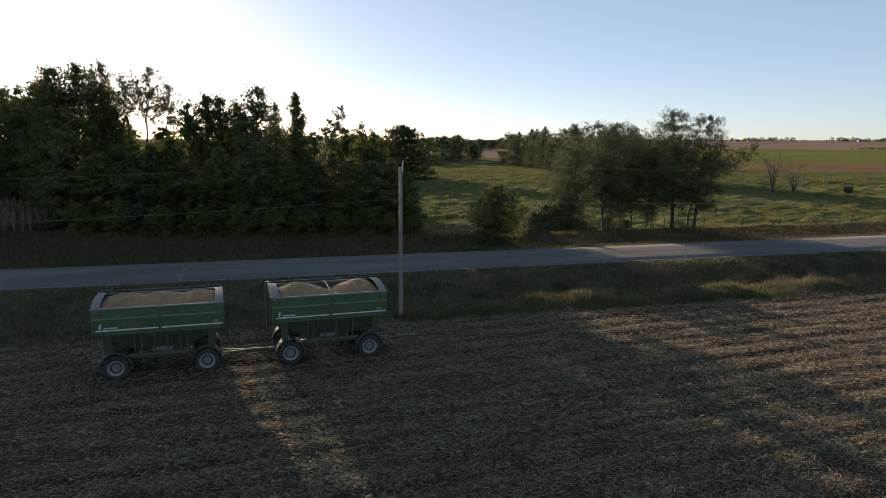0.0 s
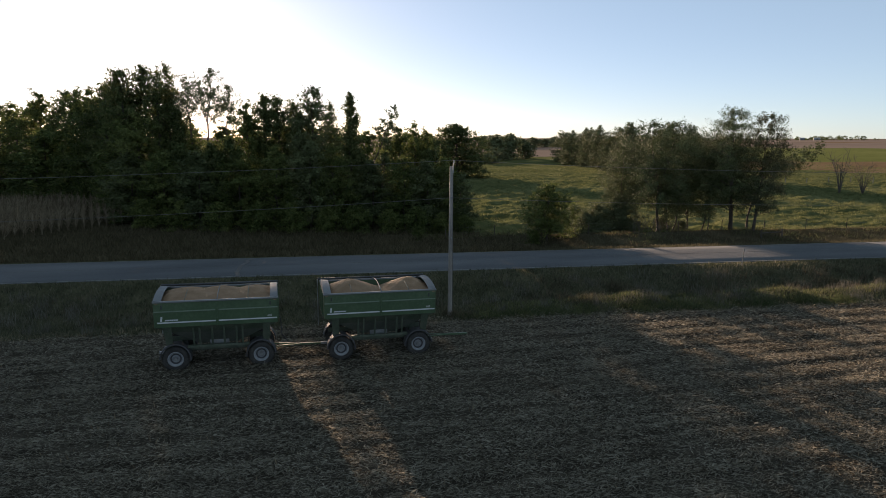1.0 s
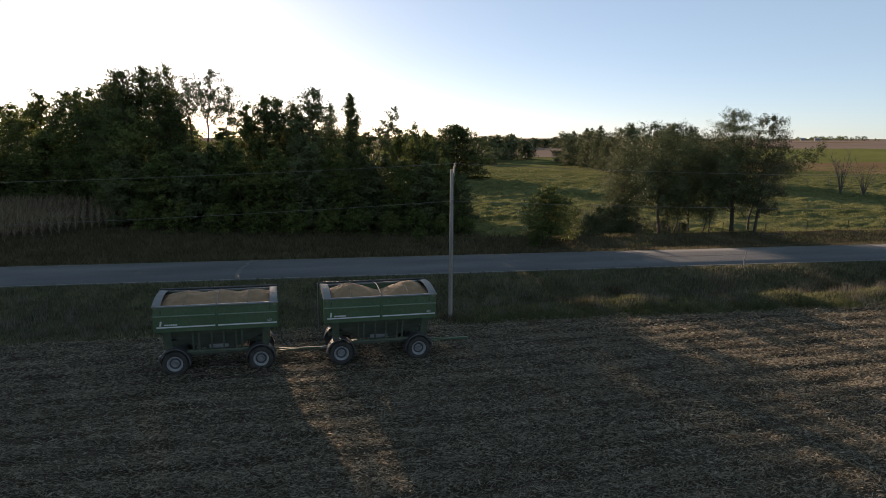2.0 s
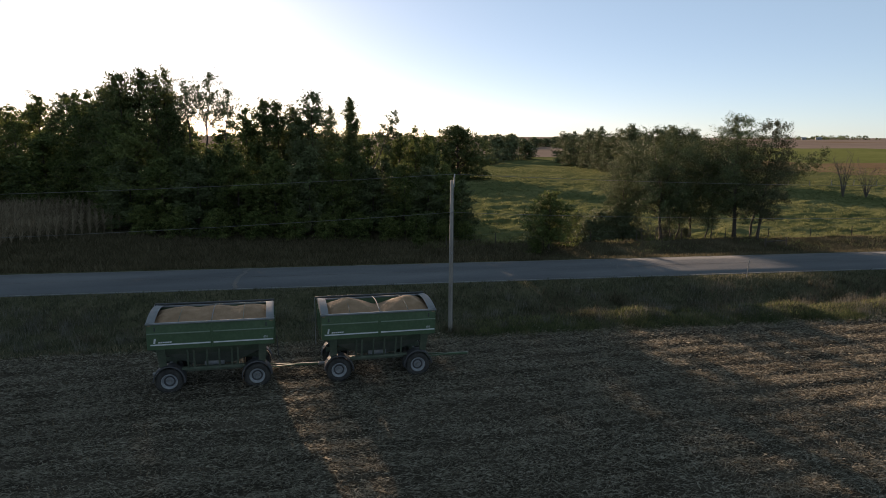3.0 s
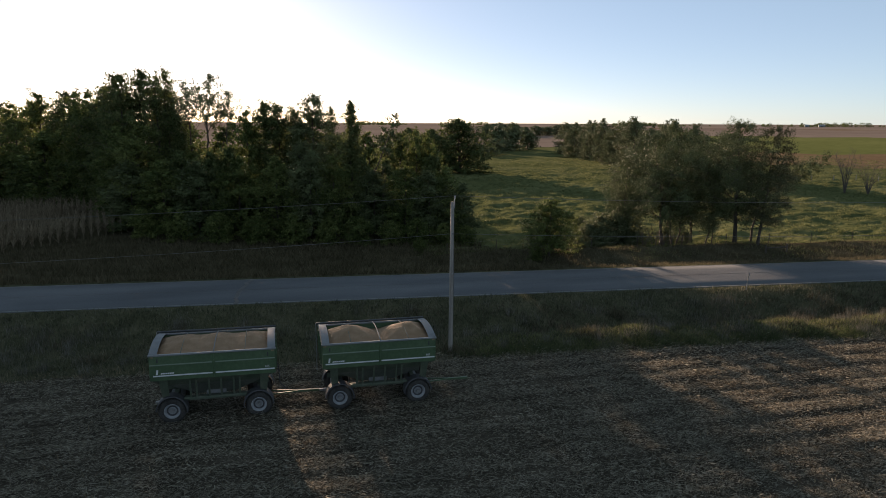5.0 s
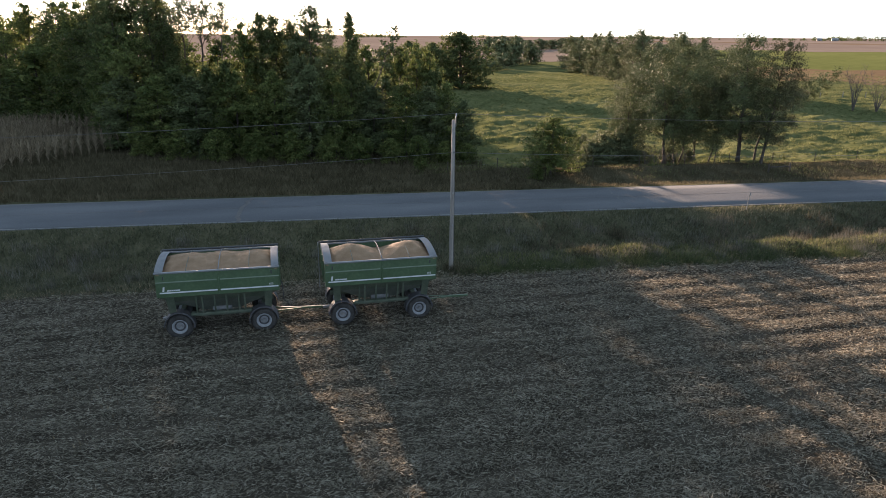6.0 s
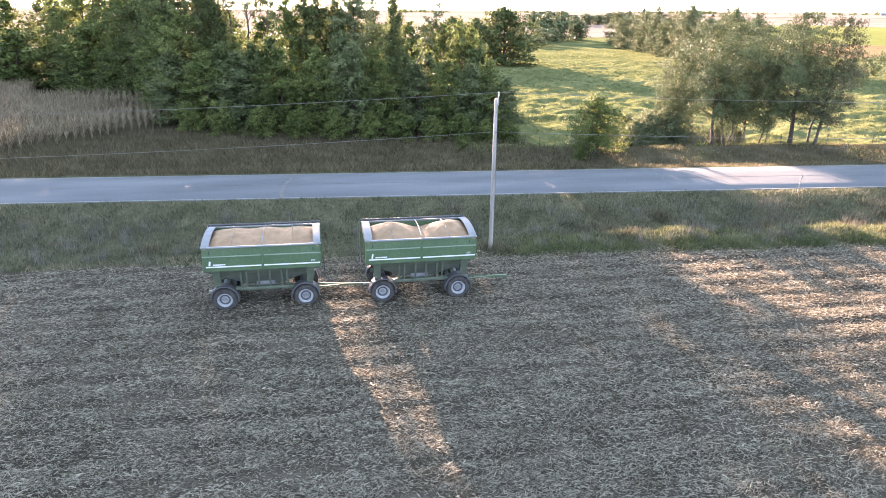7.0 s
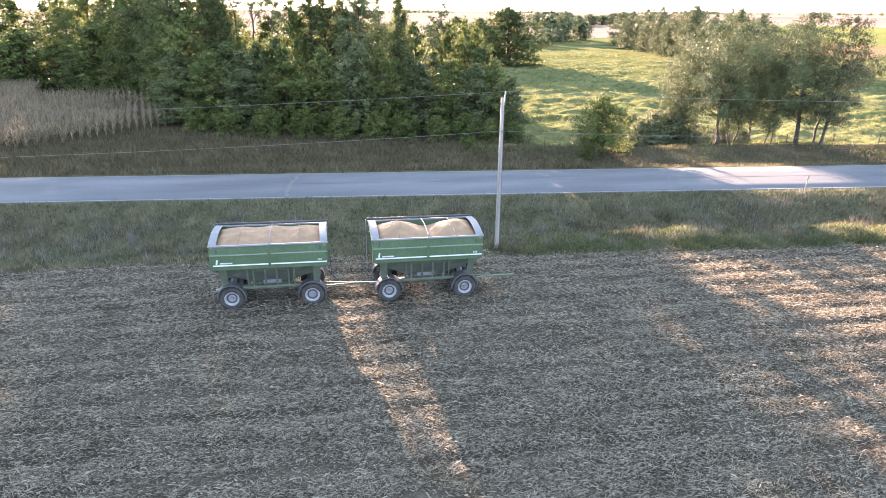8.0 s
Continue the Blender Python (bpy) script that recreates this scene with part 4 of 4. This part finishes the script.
        num.matrix_basis = pose(L - 0.42 if sgn < 0 else -L + 0.42, sgn * (W + 0.004), 2.26, 90, 0, 0 if sgn < 0 else 180)
    return top


def grain_heap(peaks, label, seed):
    """Loose grain that fills the box: cones poured at the peaks."""
    gx, gy = np.linspace(-2.42, 2.42, 60), np.linspace(-1.37, 1.37, 34)
    X, Y = np.meshgrid(gx, gy)
    Z = np.full_like(X, 2.76)
    for px, py, pz, slope in peaks:
        Z = np.maximum(Z, pz - slope * (np.sqrt((X - px) ** 2 + (Y - py) ** 2 + 0.12) - 0.34))
    Z = np.minimum(Z, 2.92 + 0.55 * np.minimum(1.4 - np.abs(Y), 2.45 - np.abs(X)))
    Z = Z + 0.012 * wave(X * 5 + seed, Y * 5, 1.0) + 0.008 * wave(X * 11, Y * 11 + seed, 1.0)
    k = np.arange(X.size).reshape(X.shape)
    f = np.stack([k[:-1, :-1].ravel(), k[:-1, 1:].ravel(), k[1:, 1:].ravel(), k[1:, :-1].ravel()], 1)
    edge = np.concatenate([k[0, :], k[1:, -1], k[-1, -2::-1], k[-2:0:-1, 0]])
    v = np.stack([X.ravel(), Y.ravel(), Z.ravel()], 1)
    low = v[edge].copy()
    low[:, 2] = 2.3
    n, e = len(v), len(edge)
    walls = np.array([(edge[i], n + i, n + (i + 1) % e, edge[(i + 1) % e]) for i in range(e)])
    me = sheet("grain_load", np.concatenate([v, low]), np.concatenate([f, walls]), [GRAIN], None, True)
    return tagged(new("grain_load", me), label, "grain", "grain heaps")


wagon_a = gravity_wagon()
WAGON_FRONT, WAGON_REAR = pose(4.4, 28.95, 0.0, 0, 0.4, 0.3), pose(-2.48, 29.12, 0.0, 0, 0.8, 0.7)
wagon_a.matrix_basis = WAGON_FRONT
wagon_b = copy_thing(wagon_a, WAGON_REAR)
tagged(wagon_b, "green steel gravity grain wagon hitched behind another")
heap_a = grain_heap([(-1.2, 0.1, 3.38, 0.44), (1.55, 0.1, 3.38, 0.44)], "two tan cones of loose grain filling the wagon", 1)
heap_a.matrix_basis = WAGON_FRONT
heap_b = grain_heap([(-1.3, 0.15, 3.3, 0.3), (0.0, 0.25, 3.28, 0.3), (1.5, 0.15, 3.28, 0.3)], "level tan loose grain filling the wagon", 4)
heap_b.matrix_basis = WAGON_REAR
hose = tagged(new("hydraulic_hose", Soup().tube([(-0.05, 29.2, 2.3), (0.12, 29.15, 1.7), (0.15, 29.1, 1.0), (0.4, 29.1, 0.66)], 0.02, 8).data("hydraulic_hose", PLASTIC, 0, True)), "thin black hose hanging at the wagon's front", "hose")


# ---- power line ----
def utility_pole():
    top = tagged(new("utility_pole"), "weathered grey wooden utility pole in the grass verge", "utility pole", "utility poles")
    so = Soup().tube([(0, 0, -0.6), (0, 0, 0.0), (0, 0, 4.0), (0, 0, 8.3)], [0.125, 0.12, 0.105, 0.085], 14)
    part("shaft", so, POLEWOOD, top, smooth=True)
    part("bracket", Soup().box((0.12, 0, 8.2), (0.05, 0.07, 0.5)), STEEL, top, "steel pin bracket", bevel=0.008)
    part("insulator", Soup().tube([(0.14, 0, 8.43), (0.14, 0, 8.5), (0.14, 0, 8.53), (0.14, 0, 8.6), (0.14, 0, 8.64)], [0.025, 0.045, 0.035, 0.04, 0.015], 12), CERAMIC, top, "glazed pin insulator", smooth=True)
    part("clamp", Soup().box((0.0, -0.13, 6.62), (0.1, 0.1, 0.14)), STEEL, top, "steel neutral wire clamp", bevel=0.01)
    for z in (2.6, 4.4, 7.6):
        part("tag", Soup().box((0.02, -0.125 + z * 0.0045, z), (0.07, 0.02, 0.1)), STEEL, top, "small metal tag")
    part("ground_wire", Soup().tube([(0.13, -0.02, 0.0), (0.115, -0.02, 4.0), (0.095, -0.02, 8.1)], 0.012, 6), WIRE, top, "thin ground wire")
    return top


POLES = [(9.25, 34.2), (-61.0, 36.2), (80.0, 32.32)]
pole_a = utility_pole()
pole_a.matrix_basis = pose(*POLES[0], float(land(*POLES[0])), 0, 0.4, 0)
for x, y in POLES[1:]:
    copy_thing(pole_a, pose(x, y, float(land(x, y)), 0, 0, 0))
for x1, y1 in POLES[1:]:
    for label, dz, dx, dy, sag in (("thin overhead power wire", 8.62, 0.14, 0, 0.9), ("thin lower neutral wire", 6.62, 0, -0.2, 0.9)):
        x0, y0 = POLES[0]
        za, zb = float(land(x0, y0)) + dz, float(land(x1, y1)) + dz
        pts = [(x0 + dx + (x1 - x0) * t, y0 + dy + (y1 - y0) * t, za + (zb - za) * t - sag * 4 * t * (1 - t)) for t in np.linspace(0, 1, 25)]
        tagged(new("power_wire", Soup().tube(pts, 0.009, 6).data("power_wire", WIRE, 0, True)), label, "wire", "power wires")


# ---- roadside and pasture furniture ----
def post(name, label, x, y, h, r, mat, group=""):
    top = tagged(new(name), label, name.replace("_", " "), group)
    part("shaft", Soup().tube([(0, 0, -0.3), (0, 0, h)], [r, r * 0.85], 8), mat, top)
    top.matrix_basis = pose(x, y, float(land(x, y)))
    return top


marker = post("marker_post", "thin weathered marker post beside the road", 32.5, 39.9, 1.15, 0.03, POLEWOOD)
marker.matrix_basis = marker.matrix_basis @ pose(0, 0, 0, 0, 6, 0)
part("marker_plate", Soup().box((0, -0.04, 1.15), (0.1, 0.01, 0.2)), STEEL, marker, "small marker plate", bevel=0.003)
gate = tagged(new("fence_brace"), "weathered wooden fence brace beyond the road bank", "fence")
for x in (44.7, 47.0):
    part("post", Soup().tube([(x, 52.8, float(land(x, 52.8)) - 0.4), (x, 52.8, float(land(x, 52.8)) + 0.8)], 0.08, 8), BARK, gate)
part("rail", Soup().tube([(44.7, 52.8, float(land(44.7, 52.8)) + 0.5), (47.0, 52.8, float(land(47, 52.8)) + 0.5)], 0.06, 8), BARK, gate)
fence = tagged(new("wire_fence"), "wire fence with thin posts along the road bank", "fence")
for i in range(22):
    s = -8 + i * 4.6
    x, y, _ = on_road(s + 14, 15.6, 0)
    z = float(land(x, y))
    part("post", Soup().tube([(x, y, z - 0.3), (x, y, z + 1.0)], [0.04, 0.035], 6), BARK, fence)
for hgt in (0.5, 0.95):
    pts = []
    for i in range(44):
        x, y, _ = on_road(-8 + i * 2.25 + 14, 15.6, 0)
        pts.append((x, y, float(land(x, y)) + hgt))
    part("wire", Soup().tube(pts, 0.004, 4), WIRE, fence)
far_fence = tagged(new("pasture_fence"), "pale pasture fence far across the grass", "fence")
for i in range(14):
    x, y = 112 + i * 4.0, 134 - i * 2.2
    part("post", Soup().tube([(x, y, float(land(x, y)) - 0.3), (x, y, float(land(x, y)) + 1.2)], 0.09, 6), POLEWOOD, far_fence)
bale = tagged(new("hay_bale", Soup().lathe([(0.02, -0.75), (0.72, -0.75), (0.78, -0.68), (0.78, 0.68), (0.72, 0.75), (0.02, 0.75)], (0, 0, 0.72), 24).data("hay_bale", HAY, 0, False)), "round hay bale on the pasture, its backlit shade in the colour", "hay bale")
bale.matrix_basis = pose(117.5, 98.5, float(land(117.5, 98.5)), 0, 0, 35)


# ---- grasses, stubble and standing corn ----
def blades(xy, height, width, r, lean=0.35, sink=0.03, plain=False):
    """One blade at each place: bent and made of two quads, or plain and of one."""
    n = len(xy)
    z = land(xy[:, 0], xy[:, 1]) - sink
    a, hh = r.uniform(0, 2 * np.pi, n), height * r.uniform(0.55, 1.35, n)
    side = np.stack([np.cos(a), np.sin(a), np.zeros(n)], 1) * (width * r.uniform(0.6, 1.4, n))[:, None] / 2
    b = r.uniform(0, 2 * np.pi, n)
    bend = np.stack([np.cos(b), np.sin(b), np.zeros(n)], 1) * (hh * lean * r.uniform(0.2, 1.4, n))[:, None]
    p = np.stack([xy[:, 0], xy[:, 1], z], 1)
    up = np.stack([np.zeros(n), np.zeros(n), hh], 1)
    m = p + up * 0.6 + bend * 0.4
    t = p + up + bend
    if plain:
        v = np.stack([p - side, p + side, t + side * 0.3, t - side * 0.3], 1).reshape(-1, 3)
        return v, np.arange(4 * n).reshape(-1, 4)
    v = np.stack([p - side, p + side, m + side * 0.75, m - side * 0.75, t + side * 0.15, t - side * 0.15], 1).reshape(-1, 3)
    k = np.arange(n)[:, None] * 6
    f = np.concatenate([k + np.array([0, 1, 2, 3]), k + np.array([3, 2, 4, 5])], 0)
    return v, f


def tufts(xy, per, radius, r):
    return (np.repeat(xy, per, 0) + r.normal(size=(len(xy) * per, 2)) * radius)


def stuff(name, label, category, arrays, mat):
    return tagged(new(name, sheet(name, *arrays, [mat])), label, category, kind="stuff")


r = np.random.default_rng(9)


def patchy(xy, k, cut, r):
    """Keeps places in uneven patches."""
    return xy[wave(xy[:, 0], xy[:, 1], k) + 0.6 * wave(xy[:, 0] + 7, xy[:, 1] - 3, k * 2.3) + r.uniform(-0.6, 0.6, len(xy)) > cut]


def keep(xy, lo, hi):
    n = off_road(xy[:, 0], xy[:, 1])
    return xy[(n > lo) & (n < hi)]


near_verge = keep(np.stack([r.uniform(-32, 62, 46000), r.uniform(29, 48, 46000)], 1), -10.2, -0.35)
stuff("verge_grass", "rough green and dry grass on the road verge", "grass", blades(tufts(near_verge, 4, 0.16, r), 0.19, 0.032, r, 0.8, plain=True), GRASS)
weeds = patchy(keep(np.stack([r.uniform(-40, 62, 15000), r.uniform(29, 48, 15000)], 1), -6.4, -2.0), 0.55, 0.2, r)
stuff("tall_weeds", "taller dry weeds in the ditch", "weeds", blades(tufts(weeds, 5, 0.2, r), 0.36, 0.03, r, 0.7, plain=True), WEED)
far_verge = keep(np.stack([r.uniform(-70, 21, 30000), r.uniform(44, 84, 30000)], 1), 7.2, 32)
stuff("far_verge_grass", "dark rough grass between road and trees", "grass", blades(tufts(far_verge, 3, 0.15, r), 0.46, 0.055, r, 0.85, plain=True), UNDERGROWTH)
bank = keep(np.stack([r.uniform(17, 95, 22000), r.uniform(38, 66, 22000)], 1), 7.2, 17.2)
stuff("bank_grass", "dry golden grass along the road bank", "grass", blades(tufts(patchy(bank, 0.4, -0.45, r), 4, 0.15, r), 0.24, 0.03, r, 0.7, plain=True), DRYGRASS)
stuff("bank_green_grass", "green grass mixed into the road bank", "grass", blades(tufts(patchy(bank + 3, 0.5, 0.35, r), 3, 0.15, r), 0.2, 0.03, r, 0.7, plain=True), MEADOW)
shoulder = np.concatenate([keep(np.stack([r.uniform(-60, 90, 26000), r.uniform(36, 60, 26000)], 1), a, b) for a, b in ((6.98, 7.7), (-0.75, -0.05))])
stuff("shoulder_grass", "short green and dry grass along both road edges", "grass", blades(tufts(shoulder, 5, 0.1, r), 0.11, 0.025, r, 0.8, plain=True), GRASS)
ridge_xy = keep(np.stack([r.uniform(11, 75, 9000), r.uniform(27, 40, 9000)], 1), -9.3, -6.2)
ridge_on = patchy(ridge_xy, 0.8, -0.7, r)
ridge_on = np.concatenate([ridge_on, r.normal(size=(26, 2)) * np.array([0.5, 0.25]) + np.array([POLES[0][0] + 1.7, POLES[0][1] - 0.7])])
stuff("ridge_grass", "yellow-green grass patches on the ridge by the field", "grass", blades(tufts(ridge_on, 9, 0.22, r), 0.26, 0.022, r, 0.8), MEADOW)
edge_at = r.uniform(9.5, 34, 1500)
edge_xy = np.stack([edge_at, ROAD_Y + (edge_at - ROAD_X) * RS / RC - 9.35 + r.normal(size=1500) * 0.35], 1)
edge_xy = patchy(edge_xy, 0.9, -0.35, r)
stuff("field_edge_grass", "taller green grass clumps along the edge of the field", "grass", blades(tufts(edge_xy, 14, 0.16, r), 0.28, 0.022, r, 0.7), EDGEGRASS)
stuff("ridge_weeds", "mixed rough grass on the ridge by the field", "grass", blades(tufts(ridge_xy, 1, 0.2, r), 0.28, 0.025, r, 0.7, plain=True), GRASS)
meadow = np.stack([r.uniform(12, 200, 56000), 55 + 165 * r.uniform(0, 1, 56000) ** 1.7], 1)
meadow = patchy(meadow[(off_road(meadow[:, 0], meadow[:, 1]) > 15.5) & (meadow[:, 0] < 1.25 * meadow[:, 1] + 20)], 0.8, -0.05, r)
stuff("pasture_grass", "sunlit green grass tussocks on the pasture", "grass", blades(tufts(meadow, 8, 0.17, r), 0.24, 0.06, r, 0.8, plain=True), MEADOW)

# corn stalks still standing beyond the road, in rows that run away from it
cx = np.arange(-84, -12, 0.76)
rows = []
for x in cx:
    ya, yb = max(67.0, 66.5 + (x + 31) * 0.85), 118 if x < -34 else 101
    y = np.arange(ya, yb, 0.27)
    y = y[(y < ya + 9) | (y > ya + 12.5) | (r.uniform(size=len(y)) < 0.12)]
    rows.append(np.stack([x + (y - 76) * -0.25 + r.normal(size=len(y)) * 0.04, y + r.uniform(-0.1, 0.1, len(y))], 1))
corn_xy = np.concatenate(rows)
v1, f1 = blades(corn_xy, 2.1, 0.035, r, 0.06, plain=True)
lx = np.repeat(corn_xy, 6, 0)
v2, f2 = blades(lx, 0.5, 0.06, r, 0.9, plain=True)
v2[:, 2] += np.repeat(r.uniform(0.25, 1.7, len(lx)), 4)
stuff("standing_corn", "dry brown standing corn in rows", "corn", (np.concatenate([v1, v2]), np.concatenate([f1, f2 + len(v1)])), CORN)


def litter(n, length, width, r, bent):
    """Scraps of leaf and husk that lie about on the stretch of field next to the wagons: thin slivers, or bent ones of two faces."""
    y = 10 + 24 * r.uniform(0, 1, n) ** 0.8 - np.where(r.uniform(size=n) < 0.06, r.exponential(5.0, n), 0)
    x = 0.42 * y + (r.uniform(-1, 1, n) + np.where(r.uniform(size=n) < 0.08, r.normal(0, 0.6, n), 0)) * (2.5 + 0.95 * np.maximum(y, 6))
    ok = off_road(x, y) < -9.2 + 0.5 * np.sin(x)
    ok &= r.uniform(size=n) < 0.76 + 0.2 * np.sin(furrow(x, y)) + 0.1 * np.sin(2 * furrow(x, y) + 1) + 0.3 * wave(x * 0.5, y * 1.6, 0.9)
    x, y = x[ok], y[ok]
    n = len(x)
    a = r.normal(0.0, 0.6, n) + np.where(r.uniform(size=n) < 0.35, r.uniform(0, np.pi, n), 0)
    ln, wd = length * r.uniform(0.4, 1.6, n) / 2, width * r.uniform(0.5, 1.5, n) / 2
    d = np.stack([np.cos(a), np.sin(a), r.normal(0, 0.22, n)], 1) * ln[:, None]
    s = np.stack([-np.sin(a), np.cos(a), r.normal(0, 0.6, n)], 1) * wd[:, None]
    p = np.stack([x, y, land(x, y) + 0.02 + r.exponential(0.035, n)], 1)
    if not bent:
        return np.stack([p - d - s, p - d * 0.8 + s, p + d], 1).reshape(-1, 3), np.arange(3 * n).reshape(-1, 3)
    c = p + np.stack([np.zeros(n), np.zeros(n), ln * r.uniform(0.0, 0.2, n)], 1)
    v = np.stack([p - d, c - s, p + d, c + s], 1).reshape(-1, 3)
    return v, np.arange(4 * n).reshape(-1, 4)


stuff("corn_residue", "pale shredded corn leaves and husks on the field", "crop residue", litter(680000, 0.165, 0.018, r, False), RESIDUE)
stuff("corn_husks", "larger pale husks and leaf blades lying on the field", "crop residue", litter(120000, 0.185, 0.028, r, True), HUSK)
sy = np.arange(9, 33, 0.76)
stub = np.concatenate([np.stack([np.arange(-26, 44, 0.2), np.full(350, y)], 1) for y in sy]) + 0
stub = stub[r.uniform(size=len(stub)) < 0.35] + 0
stub = stub + r.normal(size=stub.shape) * np.array([0.06, 0.05])
stub = stub[off_road(stub[:, 0], stub[:, 1]) < -9.8]
stuff("corn_stubble", "short cut corn stalks standing in rows", "stubble", blades(stub, 0.2, 0.035, r, 0.5), STALK)
edge_x = r.uniform(-26, 44, 3600)
edge = np.stack([edge_x, ROAD_Y + (edge_x - ROAD_X) * RS / RC - 9.9 + r.normal(size=3600) * 0.6], 1)
stuff("edge_stalks", "broken brown corn stalks along the field edge", "stubble", blades(edge, 0.2, 0.024, r, 1.2), STALK)

clump_xy = [POLES[0] + (0.8,)] + [(9.9, 33.6, 0.8), (-0.6, 38.6, 1.0), (-9.5, 36.9, 1.1), (-4.4, 37.8, 0.8), (17.6, 34.4, 1.1), (31.2, 34.2, 1.2), (27.0, 35.6, 0.9), (21.5, 38.0, 1.0), (37.0, 36.2, 1.2)]
clump_xy = np.concatenate([r.normal(size=(240, 2)) * 0.38 * sz + np.array((x, y)) for x, y, sz in clump_xy])
seedy = keep(np.stack([r.uniform(-30, 60, 420), r.uniform(29, 48, 420)], 1), -9.2, -1.8)
seedy = np.concatenate([r.normal(size=(70, 2)) * r.uniform(0.15, 0.45) + p for p in seedy])
stuff("seeded_weeds", "pale grey seeded weed stalks scattered over the verge", "weeds", blades(seedy, 0.5, 0.016, r, 0.35, plain=True), SEEDHEAD)
stuff("dry_weeds", "clumps of dry yellow weeds in the verge", "weeds", blades(clump_xy, 0.4, 0.022, r, 0.8), DRYGRASS)

# ---- the far distance ----
hx = r.uniform(0, 1, 1100)
spots = np.stack([150 + 2400 * hx, 1650 + 200 * np.sin(hx * 9) - 500 * hx + r.uniform(-60, 60, 1100)], 1)
spots = spots[(np.sin(hx * 47) + np.sin(hx * 23 + 1) + 0.5 * np.sin(hx * 131)) > np.where(hx > 0.3, -0.7, 0.3)]
crown_r = r.uniform(2.2, 6.0, len(spots)) * (0.8 + 0.4 * np.sin(spots[:, 0] * 0.037))
vs, fs = leaf_cloud(np.stack([spots[:, 0], spots[:, 1], land(spots[:, 0], spots[:, 1]) + 0.7 * crown_r], 1), crown_r, 30000, 2.2, r, 0.9)
stuff("far_woods", "dark wooded lines along the flat horizon", "woods", (vs, fs), LEAF_DARK)


hedges = []
for deep_at, a, b in ((645, 60, 700), (1010, 150, 1100)):
    along = r.uniform(a, b, 900)
    hedges.append(np.stack([deep_at * 0.7071 + along * 0.7071, deep_at * 0.7071 - along * 0.7071], 1) + r.normal(size=(900, 2)) * 3)
hedges = np.concatenate(hedges)
vs, fs = leaf_cloud(np.stack([hedges[:, 0], hedges[:, 1], land(hedges[:, 0], hedges[:, 1]) + 0.6], 1), r.uniform(1, 2.2, len(hedges)), 14000, 1.5, r, 0.5)
stuff("hedge_lines", "dark rough field margins between far crops", "hedge", (vs, fs), LEAF_DARK)


def farm_building(x, y, l, d, hgt):
    top = tagged(new("farm_building"), "small pale farm building on the horizon", "building", "farm buildings")
    part("wall", Soup().box((0, 0, hgt / 2), (l, d, hgt)), SHEET, top)
    part("roof", Soup().prism([(-l / 2 - 0.4, -d / 2 - 0.4, hgt), (-l / 2 - 0.4, d / 2 + 0.4, hgt), (-l / 2 - 0.4, 0, hgt + d * 0.3)], (l + 0.8, 0, 0)), SHEET, top)
    part("door", Soup().box((0, -d / 2 - 0.06, hgt * 0.4), (l * 0.2, 0.1, hgt * 0.8)), ROOFING, top)
    top.matrix_basis = pose(x, y, float(land(x, y)), 0, 0, -35)


for x, y, l in ((1110, 1230, 9), (1135, 1215, 12), (1340, 1110, 10)):
    farm_building(x, y, l, 8, 3)
